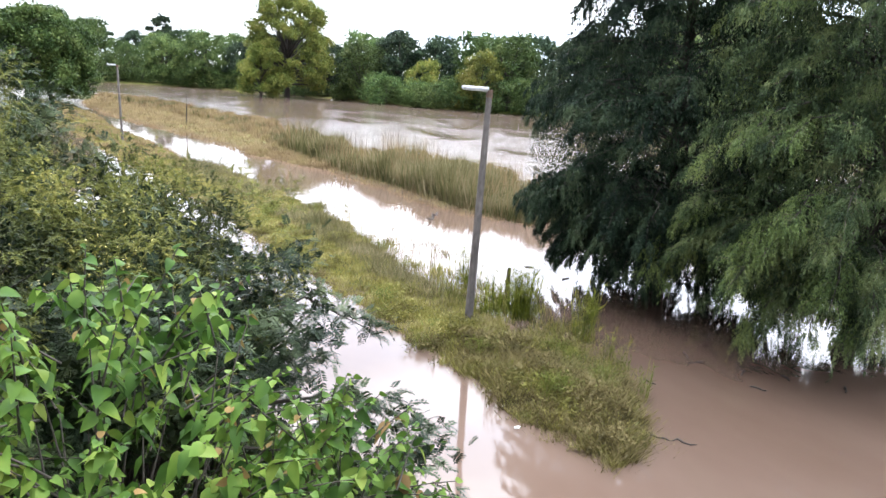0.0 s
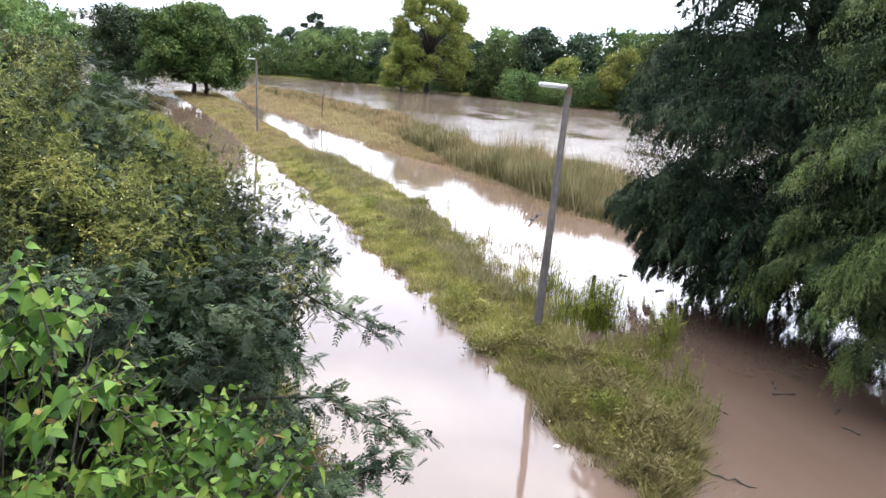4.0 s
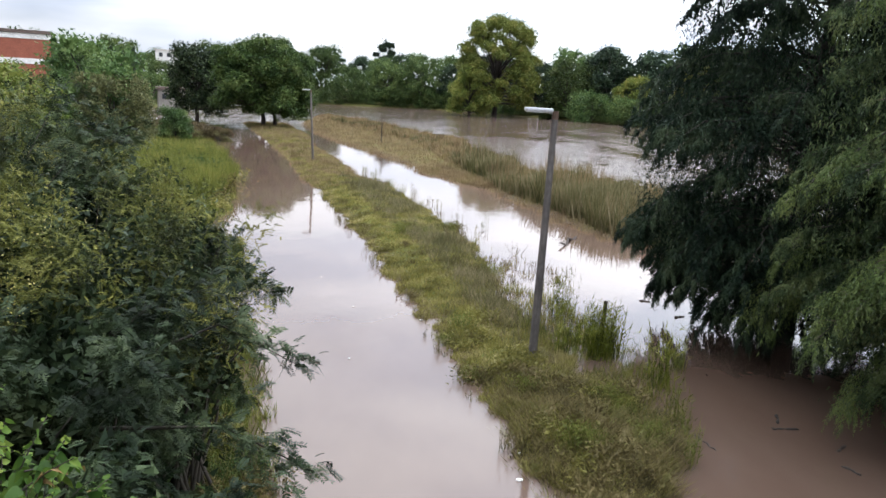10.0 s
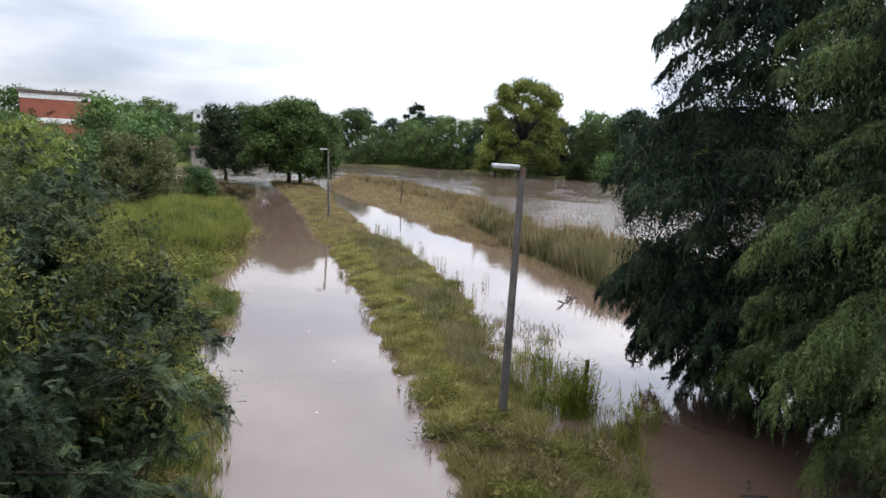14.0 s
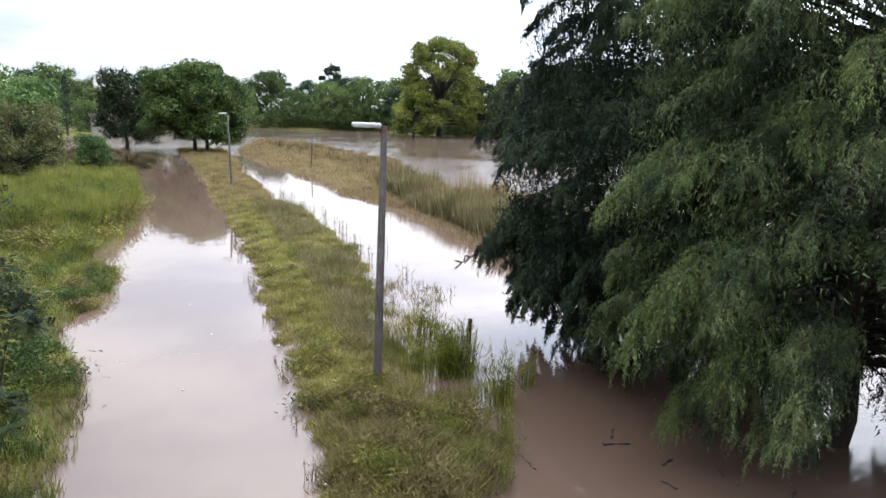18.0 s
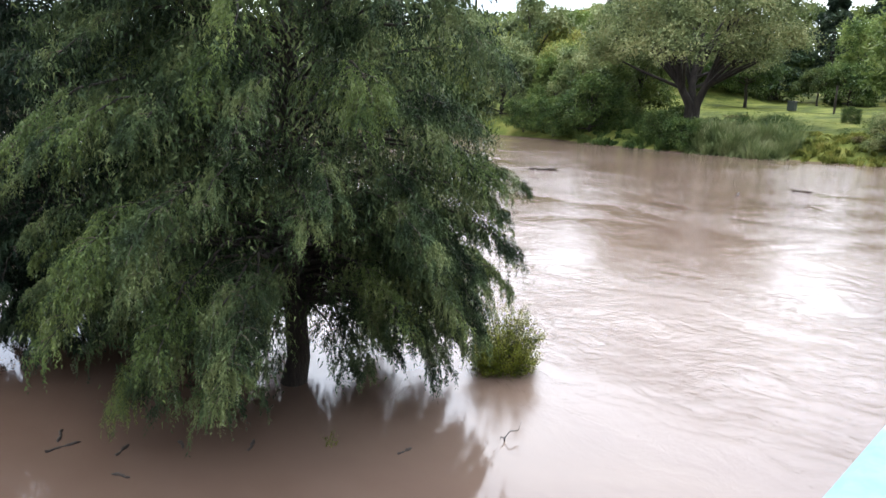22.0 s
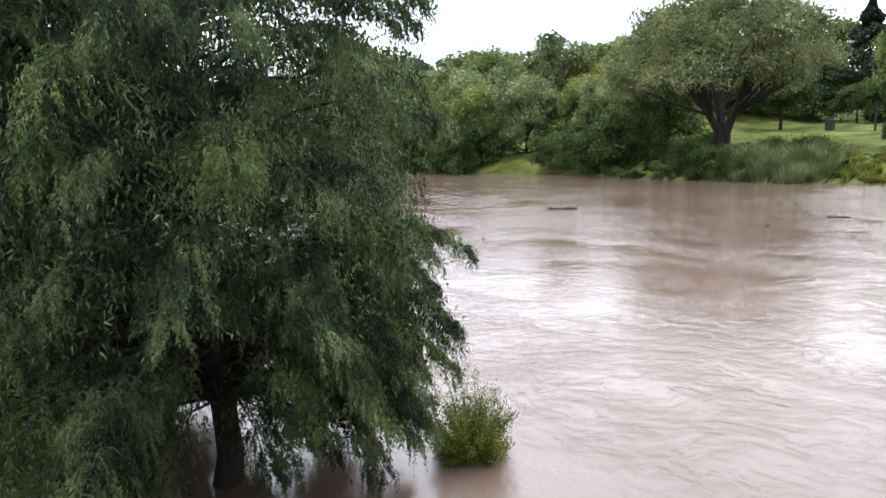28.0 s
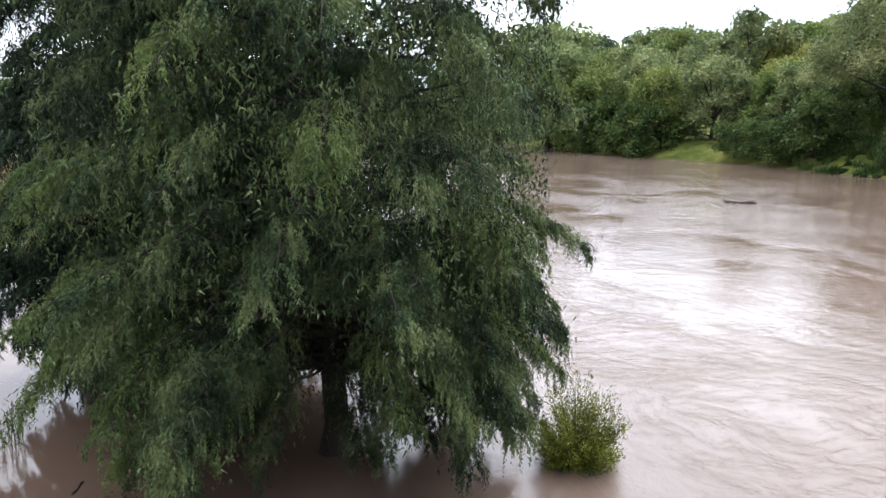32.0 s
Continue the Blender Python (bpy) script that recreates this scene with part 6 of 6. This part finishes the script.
for k in range(60):
    y = WP.uniform(6.5, 20)
    edge = np.interp(y, [3, 8.5, 11.7, 14.4, 17.4, 21.8], [2.7, 2.2, 1.8, 0.9, -0.7, -0.7])
    x = edge - 0.5 - 3.2 * WP.random()
    copy_thing(kinds[(1, 0, 1)[k % 3]], pose(x, y, h_at(x, y), 0, 0, WP.uniform(0, 360)) @ Matrix.Scale(WP.uniform(1.0, 2.1), 4))
for k in range(46):
    y = WP.uniform(27, 47)
    x = np.interp(y, [27, 31, 35.5, 42, 47], [-3.8, -3.6, -4.4, -5.8, -7.4]) - 4.5 * WP.random() ** 1.3
    copy_thing(kinds[(0, 3, 1, 0, 2)[k % 5]], pose(x, y, h_at(x, y), 0, 0, WP.uniform(0, 360)) @ Matrix.Scale(WP.uniform(1.6, 3.0), 4))
for k in range(26):
    y = WP.uniform(6, 46)
    x = np.interp(y, [6, 25, 36, 50], [78, 78, 77.6, 76]) + abs(WP.normal(scale=3.5))
    copy_thing(kinds[(1, 0, 1, 2)[k % 4]], pose(x, y, h_at(x, y) - 0.1, 0, 0, WP.uniform(0, 360)) @ Matrix.Scale(WP.uniform(1.4, 3.4), 4))
for ob, (x, y) in zip(kinds, ((1.2, 9.5), (0.3, 14.0), (7.2, 9.3), (5.6, 14.5))):
    ob.location = (x, y, h_at(x, y))

# ---- small things ----
def stake(name, x, y, z0, z1, r0, lean, mat, label, category="post"):
    P = np.array([[0, 0, z0], [lean[0] * 0.5, lean[1] * 0.5, (z0 + z1) / 2], [lean[0], lean[1], z1]])
    v, f = tubes([(P, np.array([r0, r0 * 0.9, r0 * 0.75]))], 8)
    ob = new(name, mesh_from(name, v, f, mat, smooth=True))
    ob.location = (x, y, 0)
    return tagged(ob, label, category)


stake("stump", 9.25, 16.5, -0.4, 0.62, 0.07, (0.06, 0.05), M_WOOD, "dark broken stump sticking out of the flood")
stake("marker_post", 2.9, 74.4, -0.4, 3.0, 0.06, (0.1, 0), M_WOOD, "dark thin post among the reeds")
stake("marker_post", 113.8, 31.0, 2.5, 7.0, 0.16, (0.05, 0), M_WOOD, "dark wooden post on the park lawn")


def log(x, y, turn, length, r0, label, seed):
    r = np.random.default_rng(seed)
    s = np.linspace(-0.5, 0.5, 9)
    P = np.stack([s * length, 0.05 * length * r.normal(size=9).cumsum() * 0.6, (0.06 + 0.06 * r.normal(size=9)) * min(1.0, length / 2.4)], -1)
    paths = [(P, r0 * np.array([0.35, 0.8, 0.55, 0.9, 0.45, 1.0, 1.1, 0.8, 0.25]))]
    b = P[1]
    q = min(1.0, length / 2.4)
    paths.append((np.array([b, b + np.array([-0.15, 0.05, 0.10]) * q, b + np.array([-0.32, 0.03, 0.13]) * q]), r0 * np.array([0.4, 0.3, 0.1])))
    v, f = tubes(paths, 7)
    ob = new("driftwood", mesh_from("driftwood", v, f, M_WOOD, smooth=True))
    ob.matrix_basis = pose(x, y, 0, 0, 0, turn)
    return tagged(ob, label, "driftwood", "driftwood on the flood")


log(48.6, 30.2, -57, 2.0, 0.10, "dark snag drifting in the river", 1)
log(52.0, 14.0, -60, 1.1, 0.08, "dark branch drifting in the river", 3)
log(47.4, 15.8, 20, 1.0, 0.07, "dark branch drifting in the river", 4)
log(10.9, 27.0, 60, 2.4, 0.05, "driftwood stranded below the reeds", 5)
for k, (x, y, ln) in enumerate(((10.9, 10.8, 0.5), (11.5, 10.1, 0.35), (12.2, 9.7, 0.3), (11.2, 9.4, 0.32), (11.15, 18.75, 0.3), (11.6, 17.3, 0.35), (11.0, 11.2, 0.4), (9.15, 10.3, 0.6), (8.07, 8.1, 0.8), (14.6, 7.2, 0.3), (13.0, 8.9, 0.35))):
    log(x, y, 40 * k, ln, 0.018 if ln > 0.55 else 0.028, "small dark stick of driftwood floating on the flood", 20 + k)
tuft("waterside_weed", 13.85, 8.1, 10, 0.28, 0.014, 0.06, M_GRASS_G, "small green weed floating under the cypress", 330, 0.6)
tuft("waterside_weed", 8.4, 24.3, 9, 0.55, 0.014, 0.12, M_STRAW, "dark dry weed standing in the shallows", 331, 0.7)
tuft("waterside_weed", 9.65, 21.7, 6, 0.3, 0.014, 0.06, M_STRAW, "dark dry weed standing in the shallows", 332, 0.7)
v, f = tubes([(np.array([[0, 0, -0.25], [0.02, 0.01, 0.05], [0.10, -0.03, 0.16], [0.24, -0.08, 0.14], [0.30, -0.10, 0.30]]), np.array([0.014, 0.013, 0.010, 0.007, 0.003])),
              (np.array([[0.02, 0.01, 0.05], [-0.06, 0.02, 0.10], [-0.09, 0.0, 0.07]]), np.array([0.010, 0.007, 0.003]))], 6)
tw_ = new("twig", mesh_from("twig", v, f, M_WOOD, smooth=True))
tw_.location = (15.95, 6.35, 0)
tagged(tw_, "thin crooked dark twig sticking out of the flood", "driftwood")
bin_ = thing("litter_bin", (120.0, 38.6, h_at(120, 38.6)), "dark green metal litter bin on the park lawn", "bin")
part("body", box(bmesh.new(), (0, 0, 0.75), (1.25, 1.0, 1.3), 0.06), M_BIN, bin_)
part("lid", box(bmesh.new(), (0, 0, 1.46), (1.35, 1.1, 0.14), 0.05), M_BIN, bin_)
for k, (x, y, s) in enumerate(((4.63, 16.6, 0.035), (5.80, 9.1, 0.045), (2.9, 17.6, 0.022), (3.0, 13.9, 0.02), (5.95, 9.9, 0.035), (1.8, 20.5, 0.02), (10.3, 29.5, 0.05))):
    bm = bmesh.new()
    bmesh.ops.create_icosphere(bm, subdivisions=2, radius=s)
    for vt in bm.verts:
        vt.co = Vector((vt.co.x * 1.3, vt.co.y * 0.8, vt.co.z * 0.45)) * (1 + 0.25 * noise.noise(vt.co * 14 + Vector((k, 0, 0))))
    me = bpy.data.meshes.new("litter")
    bm.to_mesh(me), bm.free()
    me.materials.append(M_LITTER)
    ob = new("litter", me)
    ob.location = (x, y, max(h_at(x, y), 0) + 0.01)
    tagged(ob, "pale scrap of litter floating on the flood", "litter", "litter on the flood")
